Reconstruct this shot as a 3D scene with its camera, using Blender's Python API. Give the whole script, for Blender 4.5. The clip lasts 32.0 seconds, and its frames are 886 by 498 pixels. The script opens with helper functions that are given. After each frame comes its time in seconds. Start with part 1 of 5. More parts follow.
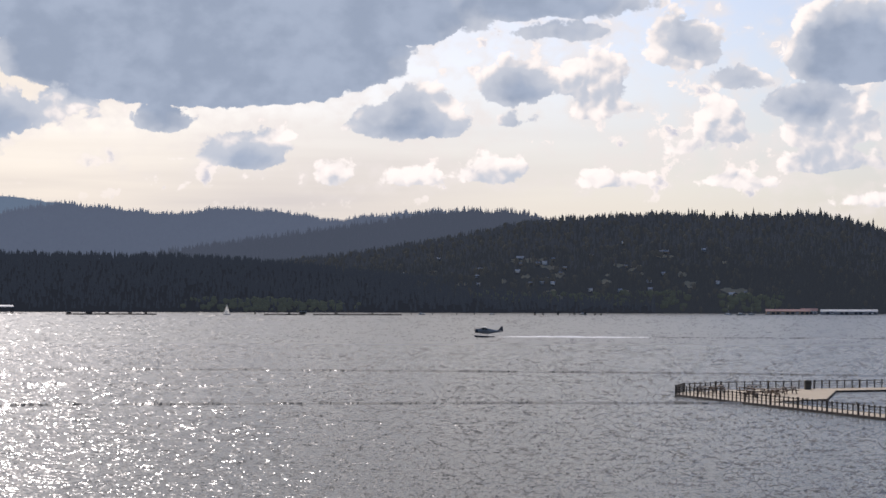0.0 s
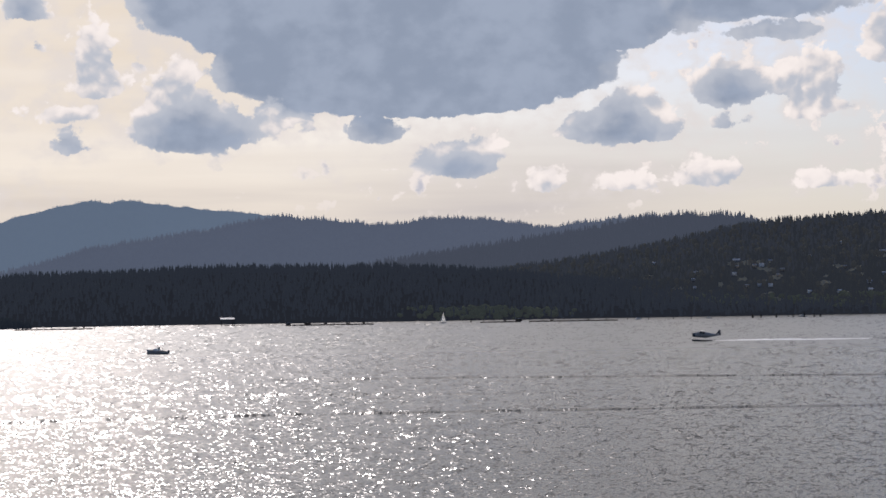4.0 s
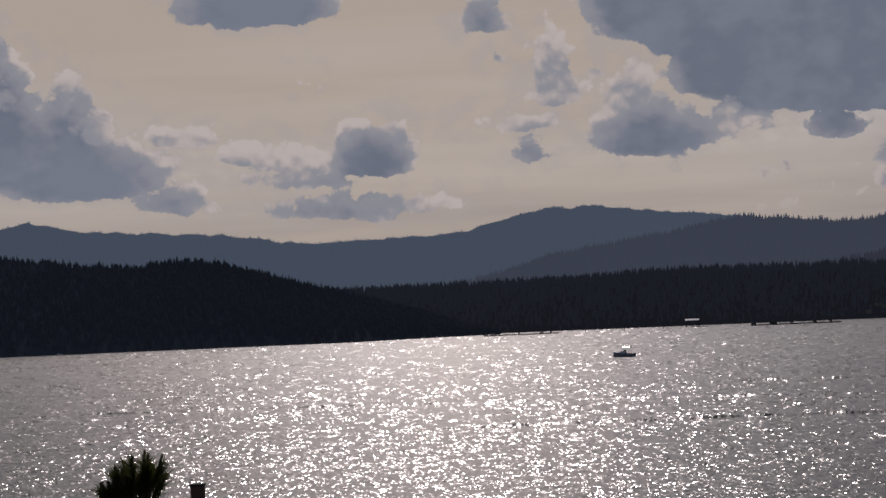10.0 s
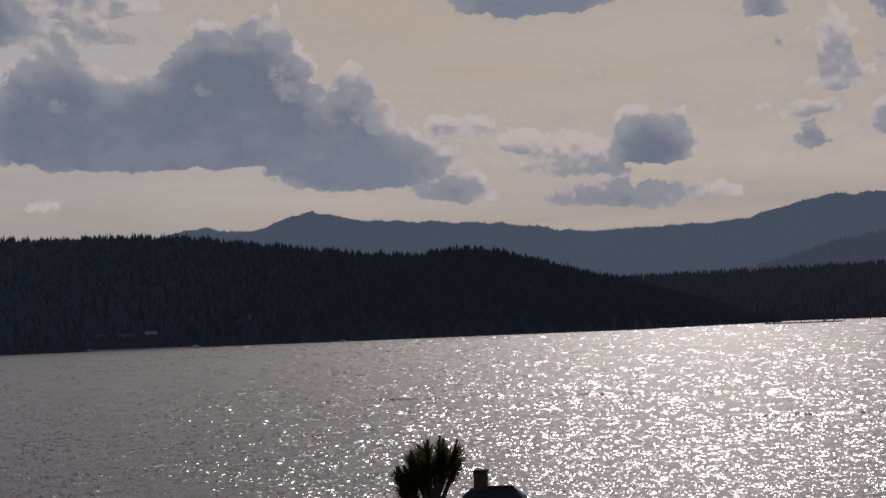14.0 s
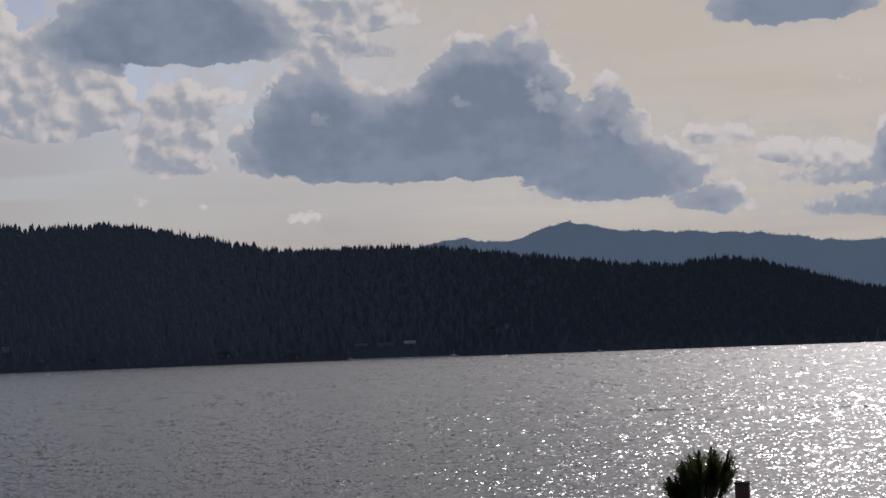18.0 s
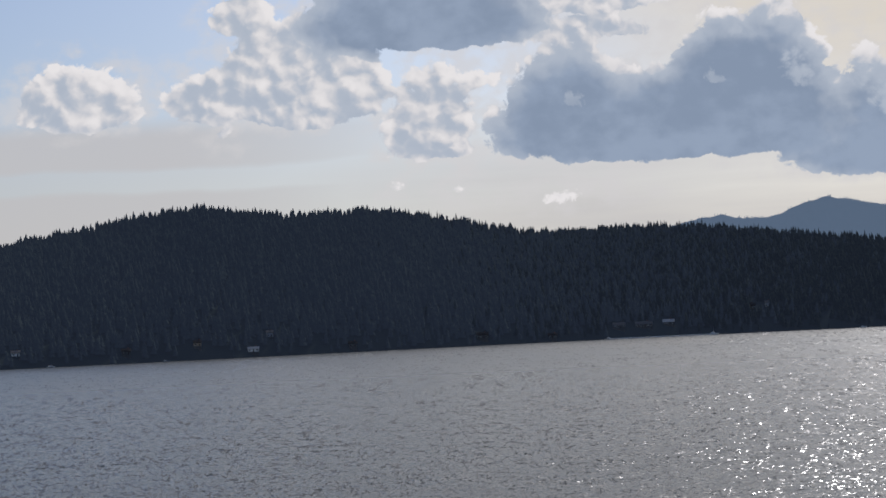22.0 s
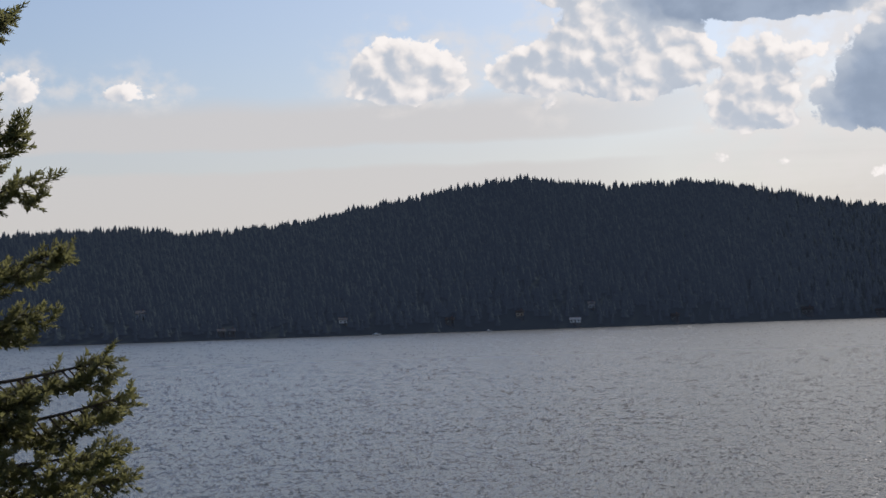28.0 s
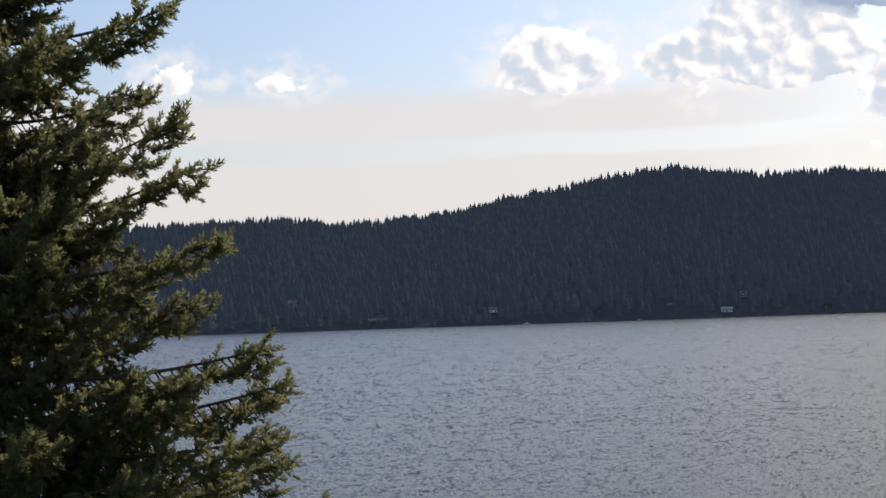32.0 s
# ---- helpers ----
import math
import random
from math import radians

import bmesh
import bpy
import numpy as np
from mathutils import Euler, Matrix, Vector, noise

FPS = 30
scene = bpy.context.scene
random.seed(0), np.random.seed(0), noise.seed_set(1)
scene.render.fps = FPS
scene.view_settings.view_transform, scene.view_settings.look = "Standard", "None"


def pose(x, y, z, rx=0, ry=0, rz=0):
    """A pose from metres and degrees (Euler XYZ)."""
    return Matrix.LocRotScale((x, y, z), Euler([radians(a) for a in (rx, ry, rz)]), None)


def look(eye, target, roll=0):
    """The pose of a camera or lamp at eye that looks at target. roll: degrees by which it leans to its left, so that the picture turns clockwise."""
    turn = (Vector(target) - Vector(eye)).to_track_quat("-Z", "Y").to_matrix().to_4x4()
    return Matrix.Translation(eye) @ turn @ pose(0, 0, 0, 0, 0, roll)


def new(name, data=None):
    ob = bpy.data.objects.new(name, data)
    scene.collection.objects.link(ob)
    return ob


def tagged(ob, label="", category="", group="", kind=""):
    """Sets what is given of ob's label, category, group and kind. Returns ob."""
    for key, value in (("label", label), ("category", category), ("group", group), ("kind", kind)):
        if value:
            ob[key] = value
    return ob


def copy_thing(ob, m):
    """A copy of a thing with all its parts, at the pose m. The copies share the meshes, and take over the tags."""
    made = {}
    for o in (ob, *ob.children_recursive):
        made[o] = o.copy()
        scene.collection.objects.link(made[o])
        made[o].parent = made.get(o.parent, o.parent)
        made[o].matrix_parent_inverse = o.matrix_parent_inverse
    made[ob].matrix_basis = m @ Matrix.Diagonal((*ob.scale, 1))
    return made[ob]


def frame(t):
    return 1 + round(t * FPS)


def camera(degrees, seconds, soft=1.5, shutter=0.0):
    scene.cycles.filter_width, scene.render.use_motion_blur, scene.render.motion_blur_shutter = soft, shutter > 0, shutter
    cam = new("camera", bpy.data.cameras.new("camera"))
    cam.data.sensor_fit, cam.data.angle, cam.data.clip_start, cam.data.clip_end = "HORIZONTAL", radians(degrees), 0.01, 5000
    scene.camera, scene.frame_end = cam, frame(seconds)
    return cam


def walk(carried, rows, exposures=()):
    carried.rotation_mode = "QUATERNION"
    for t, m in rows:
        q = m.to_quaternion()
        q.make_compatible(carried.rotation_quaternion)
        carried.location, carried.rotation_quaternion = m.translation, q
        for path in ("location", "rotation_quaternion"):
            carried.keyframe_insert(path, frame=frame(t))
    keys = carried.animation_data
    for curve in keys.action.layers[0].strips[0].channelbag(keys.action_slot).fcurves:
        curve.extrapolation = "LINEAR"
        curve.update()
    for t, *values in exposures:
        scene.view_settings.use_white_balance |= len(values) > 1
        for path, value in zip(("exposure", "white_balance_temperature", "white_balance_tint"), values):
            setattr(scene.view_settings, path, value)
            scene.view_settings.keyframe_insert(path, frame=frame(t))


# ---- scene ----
# ---- camera: a slow pan to the left from a fixed stand, 10 m over the lake ----
cam = camera(24.92, 32.0, soft=1.6)
EYE_H = 10.0
PIVOT = 0.5   # the camera is held half a metre in front of the turning body
# seconds, heading (left of +y), tilt up, roll
PATH = [
    (0, 0.00, 1.68, 0.14),
    (0.5, 0.35, 1.78, -0.30),
    (1, 0.98, 1.93, -0.47),
    (1.5, 1.82, 1.92, -0.57),
    (2, 2.72, 1.86, -0.65),
    (2.5, 3.67, 1.86, -0.66),
    (3, 4.51, 1.90, -0.85),
    (3.5, 5.32, 1.92, -0.86),
    (4, 6.12, 1.91, -0.95),
    (4.5, 7.31, 1.94, -1.52),
    (6.5, 10.82, 2.09, -2.18),
    (7, 11.59, 2.12, -2.47),
    (7.5, 12.63, 2.17, -2.53),
    (8, 13.80, 2.24, -2.43),
    (8.5, 14.82, 2.36, -2.39),
    (9, 15.97, 2.43, -2.48),
    (9.5, 17.70, 2.38, -2.13),
    (10, 19.27, 2.33, -2.32),
    (10.5, 20.55, 2.33, -2.37),
    (11, 21.68, 2.39, -2.35),
    (11.5, 22.83, 2.41, -2.31),
    (12, 23.80, 2.38, -2.14),
    (12.5, 24.66, 2.30, -1.94),
    (13, 25.38, 2.29, -2.19),
    (13.5, 26.28, 2.28, -2.20),
    (14, 27.24, 2.28, -2.15),
    (14.5, 28.15, 2.25, -2.08),
    (16.5, 31.60, 2.59, -2.19),
    (17, 32.48, 2.67, -2.16),
    (17.5, 33.47, 2.74, -2.09),
    (18, 34.57, 2.82, -1.90),
    (18.5, 35.62, 2.81, -1.95),
    (19, 36.74, 2.73, -1.83),
    (19.5, 37.42, 2.65, -1.33),
    (20, 38.22, 2.81, -2.16),
    (20.5, 38.89, 2.73, -2.18),
    (21, 39.80, 2.55, -2.45),
    (21.5, 40.90, 2.50, -2.52),
    (22, 41.91, 2.53, -2.63),
    (22.5, 42.94, 2.63, -2.30),
    (23, 43.96, 3.00, -1.90),
    (23.5, 44.83, 3.11, -1.75),
    (24, 45.54, 3.06, -1.80),
    (24.5, 46.24, 2.98, -2.05),
    (25, 46.60, 2.94, -2.10),
    (25.5, 47.30, 2.90, -1.84),
    (26, 48.18, 2.72, -1.56),
    (26.5, 49.15, 2.45, -1.57),
    (28.5, 51.64, 1.93, -1.85),
    (29, 52.20, 1.72, -2.03),
    (29.5, 52.91, 1.52, -2.25),
    (30, 53.62, 1.44, -2.35),
    (30.5, 54.20, 1.49, -2.20),
    (31, 54.78, 1.58, -1.95),
    (31.5, 55.25, 1.66, -1.75),
    (32, 55.43, 1.89, -1.73),
]


def aim(yaw, tilt, roll):
    a = radians(yaw)
    return pose(-PIVOT * math.sin(a), PIVOT * math.cos(a), EYE_H, 90 + tilt, 0, yaw) @ pose(0, 0, 0, 0, 0, roll)


EXPOSURES = [(0, 0.15, 6380, 18), (2, 0.0, 6380, 18), (4, -0.05, 6390, 18), (4.5, -0.15, 6400, 19), (6.5, -0.6, 6470, 21), (9, -1.0, 6520, 23), (10, -1.12, 6540, 23), (13, -1.08, 6520, 22), (16.5, -0.85, 6300, 19),
             (18, -0.72, 6150, 18), (20, -0.38, 6060, 17), (23, -0.2, 6000, 14), (26, -0.18, 6060, 14), (29, 0.12, 6250, 15), (30, 0.18, 6250, 15), (31, 0.22, 6300, 15), (32, 0.38, 6300, 15)]
walk(cam, [(t, aim(y, p, r)) for t, y, p, r in PATH], EXPOSURES)

# ---- sky and sun ----
SUN_AZ, SUN_EL = 19.8, 33.0
world = bpy.data.worlds.new("world")
scene.world = world
world.use_nodes = True
wt = world.node_tree
wt.nodes.clear()


def wnode(kind, **sets):
    n = wt.nodes.new(kind)
    for key, value in sets.items():
        if key == "op":
            n.operation = value
    return n


def wlink(source, target):
    if isinstance(source, (int, float)):
        target.default_value = source
    elif isinstance(source, tuple):
        target.default_value = source
    else:
        wt.links.new(source, target)


def wmath(op, a, b=0.0, c=0.0, clamp=False):
    n = wnode("ShaderNodeMath", op=op)
    n.use_clamp = clamp
    for i, v in enumerate((a, b, c)):
        wlink(v, n.inputs[i])
    return n.outputs[0]


def wvec(op, a, b=(0, 0, 0), c=(0, 0, 0)):
    n = wnode("ShaderNodeVectorMath", op=op)
    wlink(a, n.inputs[0])
    wlink(b, n.inputs[1])
    if op == "MULTIPLY_ADD":
        wlink(c, n.inputs[2])
    return n.outputs["Value"] if op == "DOT_PRODUCT" else n.outputs[0]


def wsmooth(v, lo, hi):
    n = wnode("ShaderNodeMapRange")
    n.interpolation_type = "SMOOTHSTEP"
    wlink(v, n.inputs["Value"])
    n.inputs["From Min"].default_value, n.inputs["From Max"].default_value = lo, hi
    return n.outputs[0]


def wmix(f, a, b):
    n = wnode("ShaderNodeMix")
    n.data_type = "RGBA"
    wlink(f, n.inputs["Factor"])
    for v, s in ((a, n.inputs[6]), (b, n.inputs[7])):
        wlink((*v, 1.0) if isinstance(v, tuple) else v, s)
    return n.outputs[2]


def wnoise(vec, scale, detail, rough):
    n = wnode("ShaderNodeTexNoise")
    wlink(vec, n.inputs["Vector"])
    n.inputs["Scale"].default_value, n.inputs["Detail"].default_value, n.inputs["Roughness"].default_value = scale, detail, rough
    return n


way = wnode("ShaderNodeTexCoord").outputs["Generated"]
sep = wnode("ShaderNodeSeparateXYZ")
wlink(way, sep.inputs[0])
deg_az = wmath("MULTIPLY", wmath("ARCTAN2", wmath("MULTIPLY", sep.outputs[0], -1.0), sep.outputs[1]), 57.2958)
deg_el = wmath("MULTIPLY", wmath("ARCSINE", sep.outputs[2]), 57.2958)
comb = wnode("ShaderNodeCombineXYZ")
wlink(deg_az, comb.inputs[0])
wlink(deg_el, comb.inputs[1])
flat = comb.outputs[0]
swirl = wnoise(flat, 0.35, 3.0, 0.5)
tall = wvec("MULTIPLY", flat, (1, 1.3, 0))
billow = wnoise(tall, 1.4, 4.5, 0.52)
soft = wnoise(tall, 0.8, 2.0, 0.5)
# the way towards the sun across the sky, in degrees of heading and height
sunward = wnode("ShaderNodeVectorMath", op="NORMALIZE")
wlink(wvec("SUBTRACT", (SUN_AZ, SUN_EL, 0.0), flat), sunward.inputs[0])
ragged = wvec("ADD", flat, wvec("ADD", wvec("MULTIPLY_ADD", swirl.outputs["Color"], (0.7, 0.30, 0), (-0.35, -0.15, 0)), wvec("MULTIPLY_ADD", billow.outputs["Color"], (0.55, 0.36, 0), (-0.275, -0.18, 0))))
# the cloud where one looks, a little nearer the sun, and further towards it
LAYERS = [ragged, wvec("MULTIPLY_ADD", sunward.outputs[0], (0.26, 0.26, 0), ragged), wvec("MULTIPLY_ADD", sunward.outputs[0], (0.85, 0.85, 0), ragged)]
thick, thin, crown = [None] * 3, [None] * 3, [None]


def cloud(az, base, half_w, high, field):
    """One heap of cloud in degrees: its middle, the height of its flat foot, half width and height; depth inside the edge."""
    size = min(half_w, high)
    foot = 0.10 + 0.28 * size
    base += 0.5 * foot + 0.12
    high = max(0.15, high - 0.5 * foot)
    for i, where in enumerate(LAYERS[:len(field)]):
        q = wvec("MULTIPLY_ADD", where, (1 / half_w, 1 / high, 0), (-az / half_w, -base / high, 0))
        q = wvec("MAXIMUM", q, wvec("MULTIPLY", q, (1, -max(1.0, high / foot), 0)))
        n = wnode("ShaderNodeVectorMath", op="LENGTH")
        wlink(q, n.inputs[0])
        d = wmath("MULTIPLY_ADD", n.outputs["Value"], -size, size)
        field[i] = d if field[i] is None else wmath("MAXIMUM", field[i], d)


def heads(vec, size, detail, middle):
    """Rounded cauliflower heads, large and small."""
    n = wnode("ShaderNodeTexVoronoi")
    n.feature = "SMOOTH_F1"
    wlink(vec, n.inputs["Vector"])
    for key, value in (("Scale", size), ("Detail", detail), ("Roughness", 0.58), ("Lacunarity", 2.3), ("Smoothness", 0.15)):
        n.inputs[key].default_value = value
    return wmath("SUBTRACT", middle, n.outputs["Distance"])


cloud(6.78, 6.20, 6.13, 4.71, thick)
cloud(6.62, 7.54, 8.33, 4.46, thick)
cloud(11.09, 8.23, 4.19, 4.95, thick)
cloud(13.19, 4.86, 2.24, 1.57, thick)
cloud(13.01, 5.47, 0.88, 1.28, thick)
cloud(16.65, 4.61, 0.75, 1.03, thick)
cloud(16.75, 5.58, 1.65, 0.57, thick)
cloud(9.94, 5.12, 0.46, 0.64, thin)
cloud(7.94, 4.94, 0.97, 0.93, thick)
cloud(5.78, 3.98, 1.62, 1.16, thick)
cloud(7.52, 4.00, 0.85, 0.26, thin)
cloud(1.05, 4.83, 2.12, 1.12, thick)
cloud(1.00, 5.23, 1.12, 1.04, thick)
cloud(-2.04, 5.82, 1.26, 1.34, thick)
cloud(3.02, 3.32, 0.76, 0.96, thin)
cloud(1.05, 3.42, 1.20, 0.74, thin)
cloud(-1.38, 3.49, 1.38, 0.89, thin)
cloud(-2.06, 5.03, 0.75, 0.48, thick)
cloud(14.79, 6.96, 0.37, 0.68, thick)
cloud(13.68, 5.96, 0.60, 0.96, thick)
cloud(17.91, 8.45, 0.82, 1.33, thick)
cloud(17.51, 7.55, 0.33, 0.63, thick)
cloud(13.72, 5.88, 0.96, 1.83, thin)
cloud(15.94, 6.23, 0.95, 2.45, thin)
cloud(19.17, 3.41, 0.58, 0.47, thick)
cloud(10.84, 5.35, 0.97, 1.04, thin)
cloud(5.36, 4.65, 1.45, 0.56, thin)
cloud(0.42, 5.60, 1.52, 0.80, thin)
cloud(-6.90, 7.21, 1.00, 1.19, thick)
cloud(-6.85, 6.82, 1.28, 1.82, thin)
cloud(-11.51, 6.43, 2.10, 2.50, thick)
cloud(-8.37, 6.24, 1.11, 0.79, thick)
cloud(-10.22, 5.34, 1.45, 1.11, thick)
cloud(-7.89, 4.66, 1.11, 1.43, thin)
cloud(-6.93, 4.26, 1.35, 0.56, thin)
cloud(-10.95, 3.78, 2.03, 0.84, thin)
cloud(-8.36, 3.33, 1.35, 0.53, thin)
cloud(-12.11, 2.76, 1.47, 0.50, thin)
cloud(-4.73, 3.34, 1.24, 0.64, thin)
cloud(-2.51, 8.32, 4.04, 1.55, thick)
cloud(-3.24, 7.57, 1.70, 0.64, thick)
cloud(-4.53, 5.40, 1.05, 2.40, thin)
cloud(-10.94, 4.54, 1.54, 1.74, thin)
cloud(-3.56, 6.04, 0.73, 1.12, thin)
cloud(24.30, 8.95, 2.70, 2.06, thick)
cloud(17.84, 8.33, 0.82, 1.62, thick)
cloud(17.52, 7.47, 0.31, 0.49, thick)
cloud(22.93, 6.91, 0.38, 0.51, thin)
cloud(21.14, 4.55, 1.55, 1.64, thick)
cloud(23.17, 4.12, 2.12, 0.60, thick)
cloud(21.78, 3.28, 3.01, 0.77, thick)
cloud(24.87, 4.90, 1.17, 0.79, thin)
cloud(22.68, 4.55, 1.18, 0.76, thin)
cloud(34.89, 4.98, 6.37, 2.54, thick)
cloud(32.93, 5.20, 2.91, 3.93, thick)
cloud(32.16, 6.62, 1.54, 2.64, thick)
cloud(37.91, 5.36, 2.38, 2.97, thick)
cloud(29.58, 5.31, 1.25, 2.40, thick)
cloud(29.50, 4.17, 2.89, 1.78, thick)
cloud(26.93, 3.55, 1.31, 1.01, thick)
cloud(42.04, 8.42, 3.99, 2.59, thick)
cloud(37.47, 9.00, 2.63, 1.38, thin)
cloud(45.65, 6.35, 2.42, 2.80, thin)
cloud(42.13, 5.17, 1.35, 2.76, thin)
cloud(40.88, 6.95, 0.72, 0.72, thin)
cloud(38.53, 3.67, 1.09, 0.39, thin)
cloud(26.65, 5.40, 1.19, 0.75, thin)
cloud(23.68, 4.73, 1.64, 0.87, thin)
cloud(31.79, 4.43, 0.77, 0.89, thin)
cloud(28.98, 5.21, 0.72, 1.68, thin)
cloud(52.14, 6.35, 1.96, 1.76, thin)
cloud(47.70, 6.43, 2.31, 1.48, thin)
cloud(45.62, 6.69, 2.83, 2.72, thin)
cloud(42.12, 5.13, 1.44, 2.95, thin)
cloud(47.26, 8.83, 1.14, 1.59, thin)
cloud(49.16, 6.34, 0.45, 0.77, thin)
cloud(43.12, 4.04, 0.56, 0.35, thin)
cloud(38.44, 3.64, 1.10, 0.41, thin)
cloud(41.56, 3.89, 0.36, 0.26, thin)
cloud(41.46, 4.62, 0.23, 0.19, thin)
cloud(60.09, 6.38, 0.97, 0.60, thin)
cloud(48.08, 5.80, 0.24, 0.60, thin)
cloud(45.52, 7.49, 0.97, 1.76, thin)
cloud(37.59, 8.18, 2.10, 0.86, thin)
cloud(60.17, 6.43, 1.04, 0.61, thin)
cloud(63.07, 6.45, 0.85, 0.73, thin)

# sunlit heads standing out in front of the dark heaps
cloud(33.85, 6.84, 0.41, 0.72, crown)
cloud(32.90, 6.84, 0.27, 0.72, crown)
cloud(31.50, 6.52, 0.58, 1.33, crown)
cloud(33.09, 8.17, 0.23, 0.38, crown)
cloud(37.97, 6.26, 0.60, 0.77, crown)
cloud(36.51, 7.41, 1.13, 0.83, crown)
cloud(29.81, 6.53, 0.48, 1.28, crown)
cloud(31.80, 8.53, 0.69, 0.61, crown)
cloud(39.22, 7.48, 0.44, 0.67, crown)
cloud(29.01, 5.45, 0.60, 1.28, crown)
cloud(10.83, 5.67, 0.65, 0.80, crown)
cloud(17.00, 4.61, 0.32, 0.19, crown)

# overhead and behind, the broken cloud goes on
for i in range(10):
    cloud(random.uniform(-30, 70), random.uniform(15, 30), random.uniform(4, 9), random.uniform(2.0, 4.5), random.choice((thick, thin)))


heap0 = heads(LAYERS[0], 1.15, 3.0, 0.80)
knob0 = heads(LAYERS[0], 1.15, 1.5, 0.70)
knob1 = heads(LAYERS[1], 1.15, 1.5, 0.70)
grain = wmath("SUBTRACT", billow.outputs["Fac"], 0.5)
puff = wmath("MULTIPLY_ADD", grain, 0.60, wmath("MULTIPLY", heap0, 0.44))
depth0 = wmath("ADD", wmath("MAXIMUM", thick[0], thin[0]), puff)
cover = wsmooth(depth0, -0.02, 0.13)
# light lost on its way from the sun through the cloud
lost_thick = wmath("MULTIPLY_ADD", thick[2], 0.36, wmath("MULTIPLY_ADD", thick[1], 0.45, wmath("MULTIPLY", thick[0], 0.55)))
lost_thin = wmath("MINIMUM", 0.19, wmath("MULTIPLY_ADD", thin[2], 0.26, wmath("MULTIPLY_ADD", thin[1], 0.28, wmath("MULTIPLY", thin[0], 0.06))))
relief = wmath("MULTIPLY_ADD", wmath("SUBTRACT", knob1, knob0), 0.42, wmath("MULTIPLY_ADD", wmath("SUBTRACT", soft.outputs["Fac"], 0.5), 0.4, wmath("MULTIPLY", grain, 0.15)))
lost = wmath("ADD", wmath("MAXIMUM", lost_thick, lost_thin), relief)
lost = wmath("MULTIPLY", lost, wmath("SUBTRACT", 1.0, wmath("MULTIPLY", wsmooth(wmath("MULTIPLY_ADD", puff, 1.2, crown[0]), -0.14, 0.30), 0.6)))
depth = wsmooth(lost, 0.03, 0.32)
gloom = wsmooth(lost, 0.20, 1.25)
haloed = wmath("MULTIPLY", wsmooth(depth0, -1.1, 0.05), wsmooth(wmath("MULTIPLY_ADD", grain, 1.4, swirl.outputs["Fac"]), 0.30, 0.75))
# low mottled heaps that fill the sky on the sun's far side
mottle = wmath("MULTIPLY_ADD", heap0, 0.8, wmath("MULTIPLY_ADD", grain, 1.6, wmath("MULTIPLY_ADD", swirl.outputs["Fac"], 1.6, -0.80)))
mottled = wmath("MULTIPLY", wmath("MULTIPLY", wsmooth(mottle, 0.02, 0.20), wmath("SUBTRACT", 1.0, wsmooth(deg_az, 5.0, 16.0))), wsmooth(deg_el, 2.6, 3.4))

air = wnode("ShaderNodeTexSky")
air.sky_type = "NISHITA"
air.sun_disc = False
air.sun_elevation, air.sun_rotation = radians(SUN_EL), radians(-SUN_AZ)
air.air_density, air.dust_density = 1.0, 1.5
sky_rgb = wvec("MULTIPLY", air.outputs[0], (0.070, 0.076, 0.086))
# thin high veil, brighter round the sun and low down
sun_way = (-math.sin(radians(SUN_AZ)) * math.cos(radians(SUN_EL)), math.cos(radians(SUN_AZ)) * math.cos(radians(SUN_EL)), math.sin(radians(SUN_EL)))
near_sun = wsmooth(wvec("DOT_PRODUCT", way, sun_way), 0.835, 0.90)
streaks = wnoise(wvec("MULTIPLY", wvec("ADD", flat, wvec("MULTIPLY", flat, (0, 0.04, 0))), (0.05, 0.6, 0)), 1.5, 4.0, 0.5)
low = wmath("MULTIPLY", wmath("SUBTRACT", 1.0, wsmooth(deg_el, 3.2, 8.0)), wmath("MULTIPLY_ADD", wsmooth(deg_az, 36.0, 50.0), -0.65, wmath("MULTIPLY_ADD", wsmooth(deg_az, -9.0, 5.0), 0.55, 0.45)))
veil = wmath("MAXIMUM", wmath("MULTIPLY", near_sun, wmath("MULTIPLY_ADD", streaks.outputs["Fac"], 0.5, 0.72)), wmath("MULTIPLY", wmath("MULTIPLY_ADD", streaks.outputs["Fac"], 0.9, 0.4), low), clamp=True)
strip_at = wmath("MULTIPLY_ADD", wmath("SUBTRACT", swirl.outputs["Fac"], 0.5), 0.4, wmath("MULTIPLY_ADD", deg_az, 0.012, deg_el))
strips = wmath("MAXIMUM", wmath("MULTIPLY", 0.5, wmath("SUBTRACT", 1.0, wsmooth(strip_at, 6.6, 7.4))), wmath("MAXIMUM", wmath("MULTIPLY", wsmooth(strip_at, 5.45, 5.85), wmath("SUBTRACT", 1.0, wsmooth(strip_at, 6.6, 7.4))), wmath("SUBTRACT", 1.0, wsmooth(strip_at, 4.95, 5.35))))
veil = wmath("MAXIMUM", veil, wmath("MULTIPLY", wmath("MULTIPLY", strips, 0.82), wsmooth(deg_az, 38.0, 50.0)))
veil_rgb = wmix(near_sun, (0.62, 0.59, 0.545), wmix(wsmooth(deg_el, 9.0, 20.0), (0.83, 0.755, 0.61), (0.72, 0.71, 0.69)))
sky_rgb = wmix(veil, sky_rgb, veil_rgb)
sky_rgb = wmix(wmath("MULTIPLY", haloed, 0.65), sky_rgb, (0.76, 0.725, 0.665))
